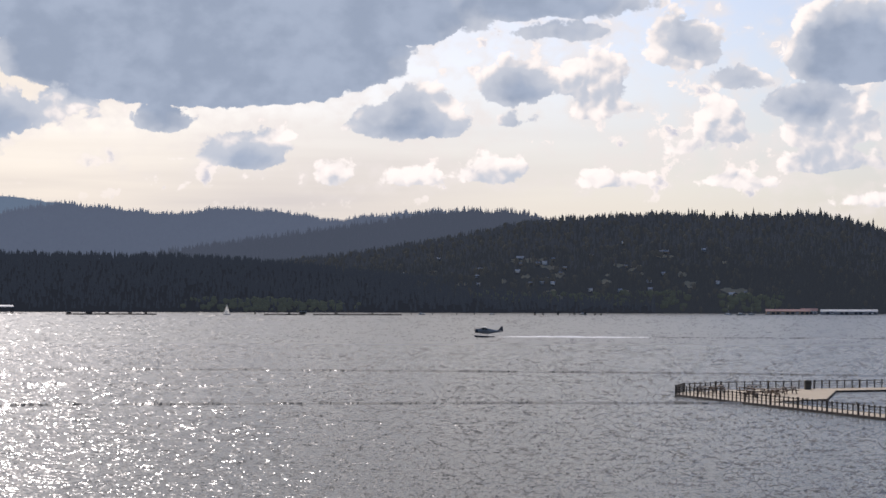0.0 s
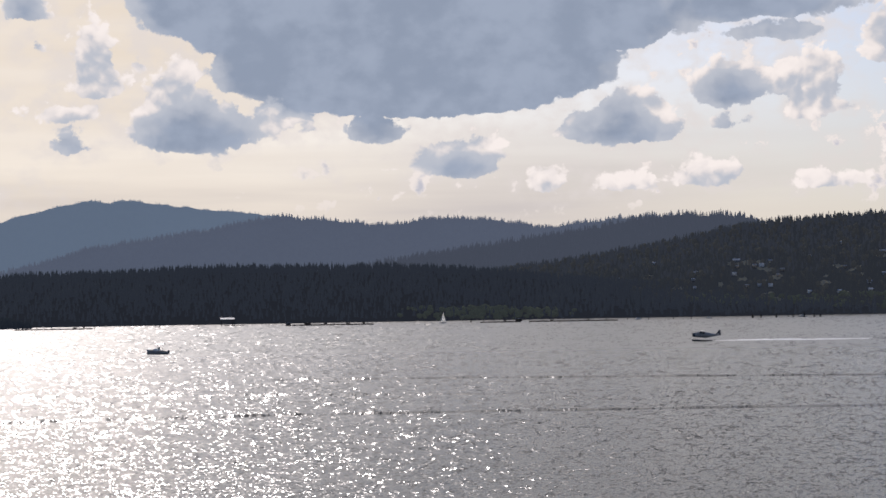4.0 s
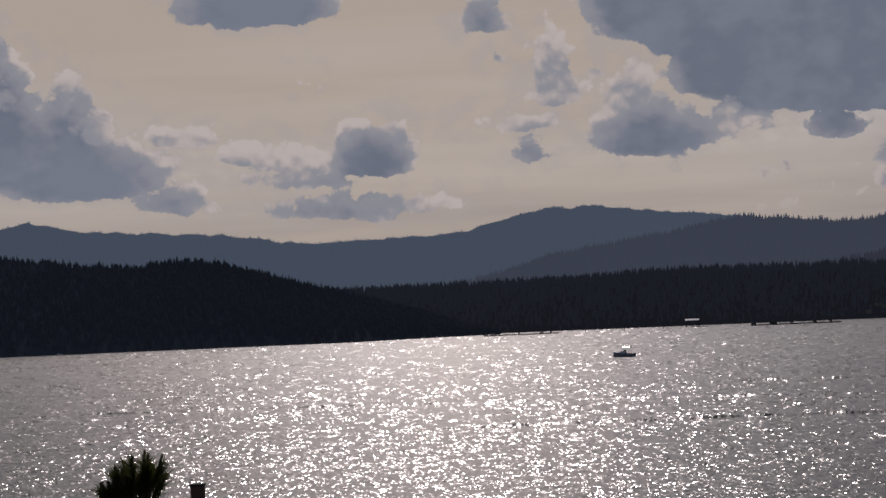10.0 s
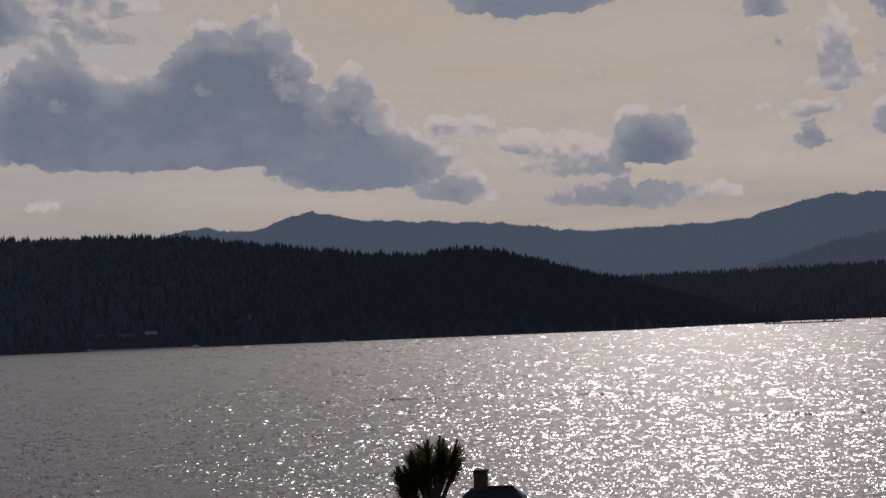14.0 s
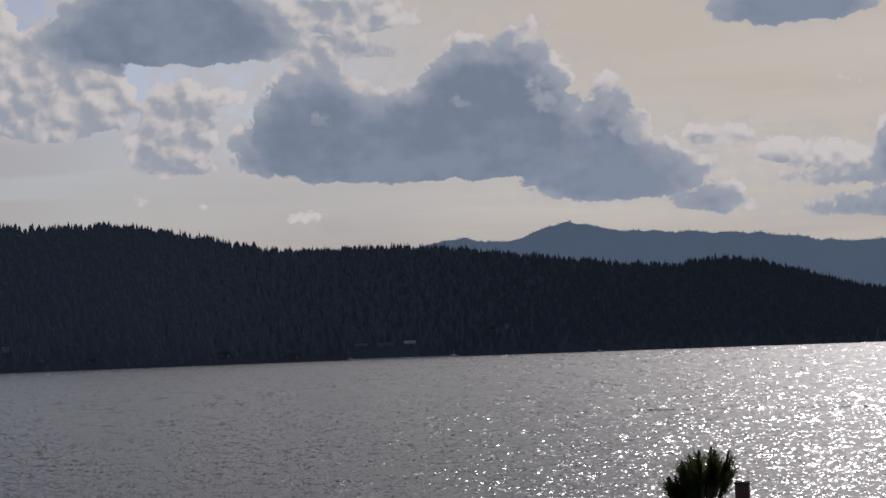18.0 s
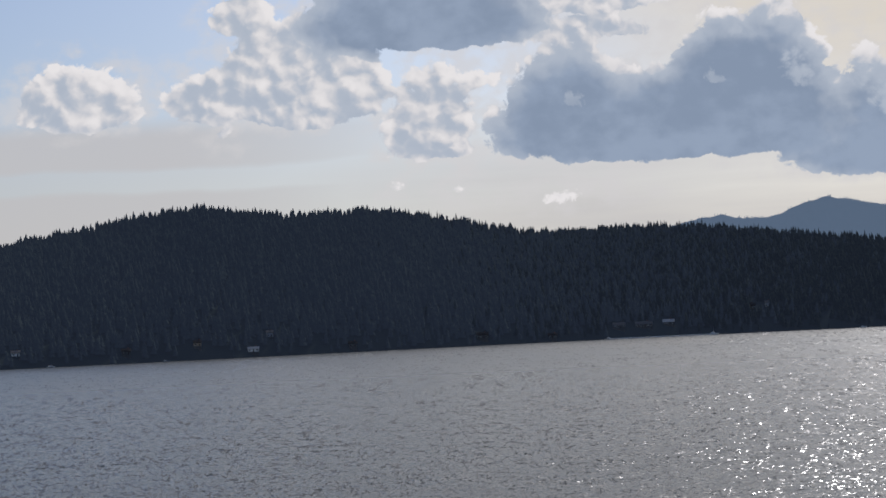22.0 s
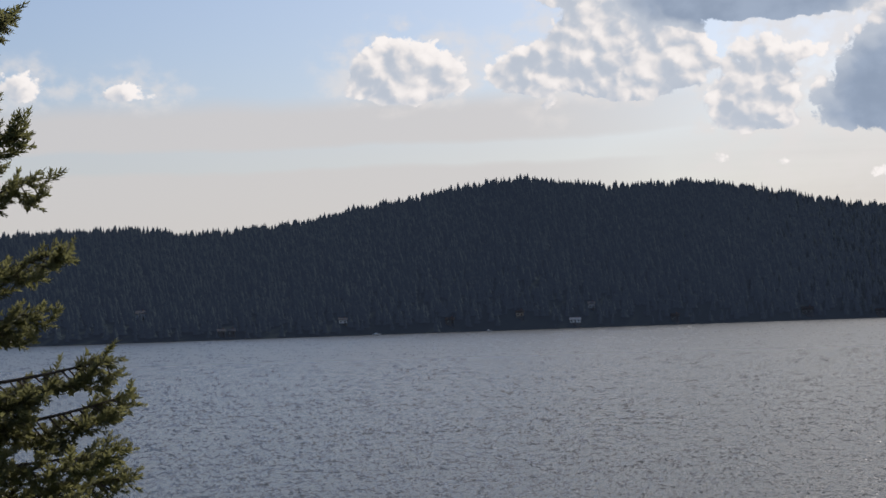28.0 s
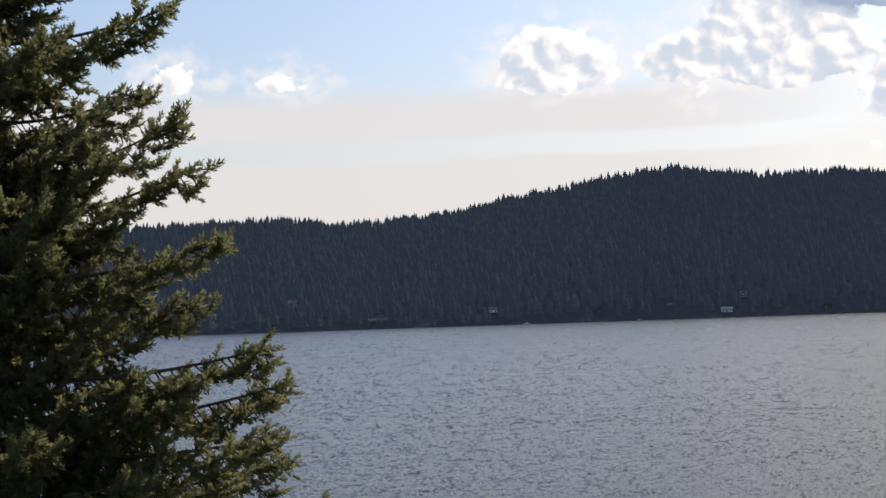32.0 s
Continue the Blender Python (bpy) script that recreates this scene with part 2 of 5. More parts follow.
sky_rgb = wmix(wmath("MULTIPLY", mottled, 0.85), sky_rgb, wmix(wsmooth(wmath("MULTIPLY_ADD", knob1, 0.8, mottle), 0.10, 0.60), (0.90, 0.845, 0.765), (0.50, 0.53, 0.59)))
bright_rgb = wmix(wsmooth(lost, -0.15, 0.20), (0.95, 0.90, 0.82), (0.78, 0.75, 0.70))
shade_rgb = wmix(gloom, (0.52, 0.565, 0.60), wmix(wsmooth(wmath("MULTIPLY_ADD", grain, 0.5, swirl.outputs["Fac"]), 0.35, 0.65), (0.282, 0.346, 0.428), (0.35, 0.42, 0.505)))
sky_rgb = wmix(cover, sky_rgb, wmix(depth, bright_rgb, shade_rgb))
bg = wnode("ShaderNodeBackground")
wlink(sky_rgb, bg.inputs["Color"])
out = wnode("ShaderNodeOutputWorld")
wlink(bg.outputs[0], out.inputs[0])

sun = new("sun", bpy.data.lights.new("sun", "SUN"))
sun.data.energy, sun.data.angle, sun.data.color = 3.4, radians(0.53), (1.0, 0.94, 0.85)
sun.matrix_world = look((0, 0, 500), (0, 0, 500 - 1e-3), 0)
sun.rotation_euler = (-Vector(sun_way)).to_track_quat("-Z", "Y").to_euler()


# ---- materials ----
def material(name):
    m = bpy.data.materials.new(name)
    m.use_nodes = True
    m.node_tree.nodes.clear()
    return m, m.node_tree


def mnode(tree, kind, **inputs):
    n = tree.nodes.new(kind)
    for key, value in inputs.items():
        s = n.inputs[key.replace("_", " ")]
        if isinstance(value, bpy.types.NodeSocket):
            tree.links.new(value, s)
        else:
            s.default_value = value
    return n


def coords(tree, scale=(1, 1, 1), turn=0.0):
    c = mnode(tree, "ShaderNodeTexCoord")
    return mnode(tree, "ShaderNodeMapping", Vector=c.outputs["Object"], Scale=scale, Rotation=(0, 0, radians(turn))).outputs[0]


def surface(name, dark, light, rough=0.7, metal=0.0, scale=2.0, fine=30.0, bump=0.2, spread=0.0, haze_glow=None, spec=0.5):
    """A plain surface: two colours mixed by coarse and fine noise, with a little relief; optional even emission stands
    in for distance haze.
    """
    m, t = material(name)
    at = coords(t)
    big = mnode(t, "ShaderNodeTexNoise", Vector=at, Scale=scale, Detail=4.0)
    small = mnode(t, "ShaderNodeTexNoise", Vector=at, Scale=fine, Detail=3.0)
    f = mnode(t, "ShaderNodeMath", **{"Value": 0.5})
    f.operation = "MULTIPLY_ADD"
    t.links.new(big.outputs["Fac"], f.inputs[0])
    f.inputs[1].default_value = 1.4
    half = mnode(t, "ShaderNodeMath")
    half.operation = "MULTIPLY_ADD"
    t.links.new(small.outputs["Fac"], half.inputs[0])
    half.inputs[1].default_value, half.inputs[2].default_value = 0.6, -0.5
    t.links.new(half.outputs[0], f.inputs[2])
    fac = f.outputs[0]
    if spread:
        isle = mnode(t, "ShaderNodeNewGeometry")
        g = mnode(t, "ShaderNodeMath")
        g.operation = "MULTIPLY_ADD"
        t.links.new(isle.outputs["Random Per Island"], g.inputs[0])
        g.inputs[1].default_value = spread
        t.links.new(fac, g.inputs[2])
        fac = g.outputs[0]
    mix = mnode(t, "ShaderNodeMix")
    mix.data_type = "RGBA"
    t.links.new(fac, mix.inputs["Factor"])
    mix.inputs[6].default_value, mix.inputs[7].default_value = (*dark, 1), (*light, 1)
    b = mnode(t, "ShaderNodeBump", Strength=bump, Distance=0.02, Height=small.outputs["Fac"])
    s = mnode(t, "ShaderNodeBsdfPrincipled", Roughness=rough, Metallic=metal)
    s.inputs["Specular IOR Level"].default_value = spec
    t.links.new(mix.outputs[2], s.inputs["Base Color"])
    t.links.new(b.outputs[0], s.inputs["Normal"])
    # self-emission in place of air haze; nothing here is a lamp
    if haze_glow:
        s.inputs["Emission Color"].default_value, s.inputs["Emission Strength"].default_value = (*haze_glow, 1), 1.0
    t.links.new(s.outputs[0], mnode(t, "ShaderNodeOutputMaterial").inputs[0])
    return m


M = {}
FAR = dict(rough=0.95, scale=0.004, fine=0.05, bump=0, spec=0.0)
# near hill's pines: a weak blue emission imitates haze
M["conifer_faint_haze"] = surface("conifer_faint_haze", (0.016, 0.022, 0.020), (0.026, 0.033, 0.029), spread=0.15, haze_glow=(0.0090, 0.0118, 0.0180), **FAR)
# shelf trees: most of their tone is emission standing in for haze
M["conifer_low_haze"] = surface("conifer_low_haze", (0.008, 0.012, 0.011), (0.018, 0.022, 0.018), spread=0.3, haze_glow=(0.0200, 0.0250, 0.0345), **FAR)
# same pines and base colours, with more haze in the emission
M["conifer_more_haze"] = surface("conifer_more_haze", (0.016, 0.022, 0.020), (0.026, 0.033, 0.029), spread=0.15, haze_glow=(0.0140, 0.0188, 0.0295), **FAR)
# far hillside conifers twice: low and high, the higher with more haze emission
M["conifer_mid_haze"] = surface("conifer_mid_haze", (0.010, 0.014, 0.012), (0.024, 0.027, 0.021), spread=0.15, haze_glow=(0.0205, 0.0245, 0.0305), **FAR)
M["conifer_haze_glow"] = surface("conifer_haze_glow", (0.010, 0.014, 0.012), (0.022, 0.025, 0.021), spread=0.15, haze_glow=(0.0270, 0.0325, 0.0425), **FAR)
# conifer copy with the strongest emission, imitating mist in front of the slope
M["conifer_mist_glow"] = surface("conifer_mist_glow", (0.012, 0.016, 0.015), (0.024, 0.027, 0.024), spread=0.12, haze_glow=(0.0560, 0.0680, 0.0920), **FAR)
# broadleaf trees across the lake, paled by emission in place of haze
M["mixed_far_haze"] = surface("mixed_far_haze", (0.022, 0.024, 0.019), (0.044, 0.043, 0.032), spread=0.4, haze_glow=(0.0235, 0.0265, 0.0300), **FAR)
M["leafy_far_haze"] = surface("leafy_far_haze", (0.034, 0.044, 0.026), (0.075, 0.084, 0.050), spread=0.5, haze_glow=(0.0220, 0.0265, 0.0265), **FAR)
# hill ground: haze put in as emission, graded from hill to hill
M["hill_soil_haze"] = surface("hill_soil_haze", (0.016, 0.022, 0.020), (0.026, 0.033, 0.029), haze_glow=(0.0110, 0.0145, 0.0225), **FAR)
M["hill_shelf_haze"] = surface("hill_shelf_haze", (0.009, 0.011, 0.011), (0.016, 0.018, 0.016), haze_glow=(0.0150, 0.0178, 0.0235), **FAR)
M["hill_haze_glow"] = surface("hill_haze_glow", (0.014, 0.017, 0.015), (0.028, 0.030, 0.026), haze_glow=(0.0200, 0.0240, 0.0300), **FAR)
# slope ground, mist added as emission to match its trees
M["hill_mist_glow"] = surface("hill_mist_glow", (0.014, 0.017, 0.015), (0.028, 0.030, 0.026), haze_glow=(0.0540, 0.0660, 0.0890), **FAR)
# farthest ranges: their hazy blue is emission, the base colour is nearly grey
M["haze_glow_hill"] = surface("haze_glow_hill", (0.03, 0.04, 0.035), (0.06, 0.07, 0.06), 0.95, scale=0.01, fine=0.08, bump=0, haze_glow=(0.0800, 0.0990, 0.1380), spec=0.0)
M["blue_haze_mountain"] = surface("blue_haze_mountain", (0.04, 0.05, 0.05), (0.07, 0.08, 0.08), 0.95, scale=0.006, fine=0.05, bump=0, haze_glow=(0.1040, 0.1440, 0.1960), spec=0.0)


def water_material():
    """Open water: the wind's facets tip the surface every way; small ripples ride on longer chop, in gusts. All are
    scaled to the camera's view.
    """
    m, t = material("lake_water")
    c = mnode(t, "ShaderNodeTexCoord").outputs["Object"]

    def add(p, q, op="ADD"):
        v = mnode(t, "ShaderNodeVectorMath")
        v.operation = op
        for i, x in enumerate((p, q)):
            if isinstance(x, tuple):
                v.inputs[i].default_value = x
            else:
                t.links.new(x, v.inputs[i])
        return v.outputs[0]

    # ripples stretched to keep their size in the camera's view: heading and nearness as coordinates
    flat_c = mnode(t, "ShaderNodeSeparateXYZ", Vector=c)

    def calc(op, p, q=0.0):
        n = mnode(t, "ShaderNodeMath")
        n.operation = op
        for i, x in enumerate((p, q)):
            if isinstance(x, (int, float)):
                n.inputs[i].default_value = x
            else:
                t.links.new(x, n.inputs[i])
        return n.outputs[0]

    view_dist = calc("SQRT", calc("ADD", calc("MULTIPLY", flat_c.outputs[0], flat_c.outputs[0]), calc("MULTIPLY", flat_c.outputs[1], flat_c.outputs[1])))
    heading = calc("ARCTAN2", flat_c.outputs[0], flat_c.outputs[1])
    fan = mnode(t, "ShaderNodeCombineXYZ", X=heading, Y=calc("DIVIDE", 10.0, calc("ADD", view_dist, 1.0)))

    def fanned(across, deep, along_view, sideways, detail=1.0):
        """Ripples as slopes in the fan's own directions: X across the fan, Y outwards."""
        at = mnode(t, "ShaderNodeMapping", Vector=fan.outputs[0], Scale=(across, deep, 1)).outputs[0]
        n = mnode(t, "ShaderNodeTexNoise", Vector=at, Scale=1.0, Detail=detail, Roughness=0.6)
        v = mnode(t, "ShaderNodeVectorMath")
        v.operation = "MULTIPLY_ADD"
        t.links.new(n.outputs["Color"], v.inputs[0])
        v.inputs[1].default_value, v.inputs[2].default_value = (sideways, along_view, 0), (-sideways / 2, -along_view / 2, 0)
        return v.outputs[0]

    at = mnode(t, "ShaderNodeMapping", Vector=fan.outputs[0], Scale=(14, 160, 1)).outputs[0]
    gust = mnode(t, "ShaderNodeTexNoise", Vector=at, Scale=1.0, Detail=4.0).outputs["Fac"]
    calm = mnode(t, "ShaderNodeMapRange", Value=gust)
    calm.inputs["From Min"].default_value, calm.inputs["From Max"].default_value = 0.35, 0.65
    calm.inputs["To Min"].default_value, calm.inputs["To Max"].default_value = 0.8, 1.15
    near = mnode(t, "ShaderNodeMapRange", Value=calc("DIVIDE", 10.0, calc("ADD", view_dist, 1.0)))
    near.inputs["From Min"].default_value, near.inputs["From Max"].default_value = 0.010, 0.055
    near.inputs["To Min"].default_value, near.inputs["To Max"].default_value = 0.50, 1.0

    def scaled(v, k):
        n = mnode(t, "ShaderNodeVectorMath")
        n.operation = "SCALE"
        t.links.new(v, n.inputs[0])
        t.links.new(k, n.inputs["Scale"])
        return n.outputs[0]

    def glints(across, deep, amount):
        """Small facets, a few pixels across in view, each tipped its own way."""
        at = mnode(t, "ShaderNodeMapping", Vector=fan.outputs[0], Scale=(across, deep, 1)).outputs[0]
        n = mnode(t, "ShaderNodeTexVoronoi", Vector=at, Scale=1.0)
        n.voronoi_dimensions = "2D"
        v = mnode(t, "ShaderNodeVectorMath")
        v.operation = "MULTIPLY_ADD"
        t.links.new(n.outputs["Color"], v.inputs[0])
        v.inputs[1].default_value, v.inputs[2].default_value = (amount * 0.85, amount, 0), (-amount * 0.425, -amount / 2, 0)
        return v.outputs[0]

    chop = add(add(fanned(130, 1000, 0.72, 0.28, 1.0), glints(620, 1900, 0.38)), glints(1200, 3400, 0.38))
    turned = mnode(t, "ShaderNodeVectorRotate")
    turned.rotation_type = "Z_AXIS"
    t.links.new(chop, turned.inputs["Vector"])
    t.links.new(calc("MULTIPLY", heading, -1.0), turned.inputs["Angle"])
    slope = scaled(turned.outputs[0], near.outputs[0])
    s_len = mnode(t, "ShaderNodeVectorMath")
    s_len.operation = "SCALE"
    t.links.new(slope, s_len.inputs[0])
    t.links.new(calm.outputs[0], s_len.inputs["Scale"])
    geo = mnode(t, "ShaderNodeNewGeometry").outputs["Normal"]
    n = add(add(s_len.outputs[0], geo), (0, 0, 0), "NORMALIZE")
    # offshore the waves are too fine to tell apart and only blur what is mirrored
    blur = mnode(t, "ShaderNodeMapRange", Value=near.outputs[0])
    blur.inputs["From Min"].default_value, blur.inputs["From Max"].default_value = 0.50, 1.0
    blur.inputs["To Min"].default_value, blur.inputs["To Max"].default_value = 0.28, 0.245
    s = mnode(t, "ShaderNodeBsdfPrincipled", Roughness=blur.outputs[0], IOR=1.333, Normal=n)
    s.inputs["Base Color"].default_value = (0.040, 0.047, 0.048, 1)
    t.links.new(s.outputs[0], mnode(t, "ShaderNodeOutputMaterial").inputs[0])
    return m


M["water"] = water_material()


# ---- builders ----
def mesh_from(name, verts, faces, mat):
    me = bpy.data.meshes.new(name)
    faces = np.asarray(faces, dtype=np.int32)
    n, k = faces.shape
    me.vertices.add(len(verts))
    me.vertices.foreach_set("co", np.asarray(verts, dtype=np.float32).ravel())
    me.loops.add(n * k)
    me.loops.foreach_set("vertex_index", faces.ravel())
    me.polygons.add(n)
    me.polygons.foreach_set("loop_start", np.arange(0, n * k, k, dtype=np.int32))
    me.polygons.foreach_set("loop_total", np.full(n, k, dtype=np.int32))
    me.update(calc_edges=True)
    me.materials.append(mat)
    return me


def part(name, bm, mat, parent=None, label="", smooth=False):
    me = bpy.data.meshes.new(name)
    bm.normal_update()
    bm.to_mesh(me)
    bm.free()
    me.materials.append(mat)
    if smooth:
        for p in me.polygons:
            p.use_smooth = True
    ob = new(name, me)
    if parent is not None:
        ob.parent = parent
    if label:
        tagged(ob, label)
    return ob


def polar(az, dist, z=0.0):
    a = np.radians(az)
    return -dist * np.sin(a), dist * np.cos(a), z


def grid_faces(rows, cols):
    i = np.arange((rows - 1) * (cols - 1))
    a = (i // (cols - 1)) * cols + i % (cols - 1)
    return np.stack([a, a + 1, a + cols + 1, a + cols], 1)


def wobble(x, seed, octaves=4, base=1.0):
    rng = np.random.default_rng(seed)
    y = np.zeros_like(x)
    for k in range(octaves):
        for j in range(3):
            rng.random()
            y += np.sin(x * base * 2 ** k * rng.uniform(0.7, 1.4) + rng.uniform(0, 6.28)) * 0.4 / 1.7 ** k
    return y


class Hill:
    """A wooded hill seen across the lake: headings and heights of its crest, its shore's and its crest's distance."""

    def __init__(self, name, az, crest, shore, top, label, mat, kind="structure", category="hill"):
        self.az, self.crest = np.array(az, float), np.array(crest, float)
        self.shore, self.top = shore, top
        cols = int((self.az[-1] - self.az[0]) * 12) + 2
        a = np.linspace(self.az[0], self.az[-1], cols)
        s = np.concatenate([np.linspace(0, 1, 22), [1.15, 1.5]])
        aa, ss = np.meshgrid(a, s)
        d, z = self.place(aa, ss)
        x, y, _ = polar(aa, d)
        self.ob = new(name, mesh_from(name, np.stack([x, y, z], -1).reshape(-1, 3), grid_faces(len(s), cols), mat))
        for p in self.ob.data.polygons:
            p.use_smooth = True
        tagged(self.ob, label, category, kind=kind)

    def place(self, a, s):
        fine = np.linspace(self.az[0], self.az[-1], 900)
        h = np.interp(fine, self.az, self.crest)
        k = np.exp(-np.linspace(-2, 2, 25) ** 2)
        h = np.convolve(np.pad(h, 12, mode="edge"), k / k.sum(), "valid")
        zc = np.interp(a, fine, h) * (1 + 0.010 * wobble(a * 5, 9, 3))
        ds = np.interp(a, *self.shore) if isinstance(self.shore, tuple) else np.full_like(a, self.shore)
        dt = ds + self.top
        d = ds + (dt - ds) * s
        rise = np.where(s < 1, np.clip(s, 0, 1) ** 0.8, 1 - 1.2 * (s - 1) ** 1.0)
        lump = wobble(a * 1.1 + s * 1.5, 5, 3) * 0.05 * np.clip(s * (1 - s) * 4, 0, 1)
        return d, zc * (rise + lump) - 0.5 * (s <= 0)


def crest_m(el, d):
    return 10 + d * np.tan(np.radians(np.array(el, float)))


# heading, half width and depth up the slope of tree gaps that open the shore houses to view
CLEARINGS = ((47.43, 0.20, 0.0, 0.05), (46.95, 0.12, 0.03, 0.10), (54.05, 0.14, 0.02, 0.08), (40.9, 0.18, 0.0, 0.06), (36.3, 1.0, 0.0, 0.085), (33.05, 0.25, 0.12, 0.22), (57.4, 0.22, 0.0, 0.05), (59.75, 0.12, 0.09, 0.17), (51.0, 0.12, 0.0, 0.06),
             (44.6, 0.12, 0.0, 0.05), (38.9, 0.12, 0.0, 0.05), (49.0, 0.10, 0.0, 0.07))
TREE_V, TREE_F = [], []
for tier, (z0, z1, r) in enumerate(((0.05, 0.5, 0.21), (0.3, 0.76, 0.16), (0.58, 1.0, 0.095))):
    b = len(TREE_V)
    for i in range(6):
        a = i * math.pi / 3 + tier * 0.5
        k = 1.0 if i % 2 else 0.72
        TREE_V.append((r * k * math.cos(a), r * k * math.sin(a), z0 + (0.04 if i % 2 else 0)))
    TREE_V.append((0, 0, z1))
    TREE_F += [(b + i, b + (i + 1) % 6, b + 6) for i in range(6)]
TREE_V, TREE_F = np.array(TREE_V), np.array(TREE_F)
ico = bmesh.new()
bmesh.ops.create_icosphere(ico, subdivisions=1, radius=0.5)
LEAF_V = np.array([(v.co.x, v.co.y, v.co.z * 1.0 + 0.45) for v in ico.verts]) * np.random.uniform(0.8, 1.25, (len(ico.verts), 1))
LEAF_F = np.array([[v.index for v in f.verts] for f in ico.faces])
ico.free()


def woods(name, hill, count, size, seed, label, mat, span=None, lo=0.0, hi=1.0, tmpl=None, power=0.7, wide=1.0, crest_share=0.25, fade=0.0, view_gaps=()):
    """Many trees on a hill as one mesh."""
    rng = np.random.default_rng(seed)
    tv, tf = tmpl if tmpl is not None else (TREE_V, TREE_F)
    a0, a1 = span or (hill.az[0], hill.az[-1])
    a = (rng.uniform(a0, a1, count) + rng.normal(0, fade, count)).clip(hill.az[0], hill.az[-1])
    s = lo + (hi - lo) * rng.uniform(0, 1, count) ** power
    on_crest = rng.uniform(0, 1, count) < crest_share
    s = np.where(on_crest, rng.uniform(0.93, 1.02, count), s)
    keep = np.ones(count, bool)
    for az0, half, s0, s1 in CLEARINGS + tuple(view_gaps):
        keep &= ~((np.abs(a - az0) < half) & (s > s0) & (s < s1))
    a, s = a[keep], s[keep]
    count = len(a)
    d, z = hill.place(a, s)
    h = rng.normal(size, size * 0.28, count).clip(size * 0.4, size * 1.45)
    w = h * rng.uniform(0.8, 1.25, count) * wide
    t = rng.uniform(0, 6.28, count)
    x, y, _ = polar(a, d)
    v = tv[None] * np.stack([w, w, h], -1)[:, None]
    c, q = np.cos(t)[:, None], np.sin(t)[:, None]
    v = np.stack([v[..., 0] * c - v[..., 1] * q + x[:, None], v[..., 0] * q + v[..., 1] * c + y[:, None], v[..., 2] + z[:, None] - 0.4], -1)
    f = tf[None] + (np.arange(count) * len(tv))[:, None, None]
    ob = new(name, mesh_from(name, v.reshape(-1, 3), f.reshape(-1, 3), mat))
    return tagged(ob, label, "trees", kind="stuff")


# ---- lake ----
def lake():
    r = np.concatenate([[0, 20], np.geomspace(40, 4985, 60)])
    a = np.linspace(0, 360, 181)
    aa, rr = np.meshgrid(a, r)
    x, y, _ = polar(aa, rr)
    ob = new("water", mesh_from("water", np.stack([x, y, x * 0], -1).reshape(-1, 3), grid_faces(len(r), len(a)), M["water"]))
    return tagged(ob, "wind-rippled grey lake water glittering under the sun", "water", kind="structure")


lake()

# ---- the hills across the lake, far to near ----
# haze over every hill is put into its material's emission
AZ1 = (8, 9.5, 11.2, 13.3, 14.9, 16.5, 18.9, 20, 23.2, 25.5, 29.6, 31.05, 32.8, 34.1, 35.5, 38, 44)
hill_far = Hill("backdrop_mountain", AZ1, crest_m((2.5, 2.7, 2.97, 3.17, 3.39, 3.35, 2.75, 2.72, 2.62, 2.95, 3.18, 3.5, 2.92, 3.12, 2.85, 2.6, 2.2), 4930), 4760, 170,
                "hazy blue mountain ridge far behind the lake", M["blue_haze_mountain"], category="mountain")
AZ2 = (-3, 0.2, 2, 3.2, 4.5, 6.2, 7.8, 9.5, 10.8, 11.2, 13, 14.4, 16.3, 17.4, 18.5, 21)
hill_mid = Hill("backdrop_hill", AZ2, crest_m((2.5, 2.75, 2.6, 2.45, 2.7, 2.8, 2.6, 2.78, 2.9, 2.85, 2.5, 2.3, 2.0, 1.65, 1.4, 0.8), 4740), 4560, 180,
                "hazy forested hill range behind the wooded shore", M["haze_glow_hill"])
AZ3 = (-22, -16, -13, -12.4, -10.6, -8, -6.4, -4.5, -3.1, -2.2, -1, 1, 3, 5, 8, 11)
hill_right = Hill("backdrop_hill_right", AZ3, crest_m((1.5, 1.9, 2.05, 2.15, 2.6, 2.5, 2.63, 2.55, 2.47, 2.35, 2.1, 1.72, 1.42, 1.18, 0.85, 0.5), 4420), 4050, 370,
                  "dark forested hillside with clearings and scattered houses", M["hill_haze_glow"])
# separate layer whose mist is emission in ground and trees
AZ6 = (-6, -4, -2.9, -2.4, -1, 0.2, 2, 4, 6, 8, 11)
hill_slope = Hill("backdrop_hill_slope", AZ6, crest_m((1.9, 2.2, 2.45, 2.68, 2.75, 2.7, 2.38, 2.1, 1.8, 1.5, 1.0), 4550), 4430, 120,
                  "misty grey-blue wooded slope behind the far hillside", M["hill_mist_glow"])
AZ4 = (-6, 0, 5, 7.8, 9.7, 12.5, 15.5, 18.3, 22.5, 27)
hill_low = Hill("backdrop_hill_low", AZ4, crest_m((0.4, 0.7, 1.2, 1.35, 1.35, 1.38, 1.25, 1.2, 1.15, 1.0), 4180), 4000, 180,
                "low dark wooded shelf along the far shore", M["hill_shelf_haze"])
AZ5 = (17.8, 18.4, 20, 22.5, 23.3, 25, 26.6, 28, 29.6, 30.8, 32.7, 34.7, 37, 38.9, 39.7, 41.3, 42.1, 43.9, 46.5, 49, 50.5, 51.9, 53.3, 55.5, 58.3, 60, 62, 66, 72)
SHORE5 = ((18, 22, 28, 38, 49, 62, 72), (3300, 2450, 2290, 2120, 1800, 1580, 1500))
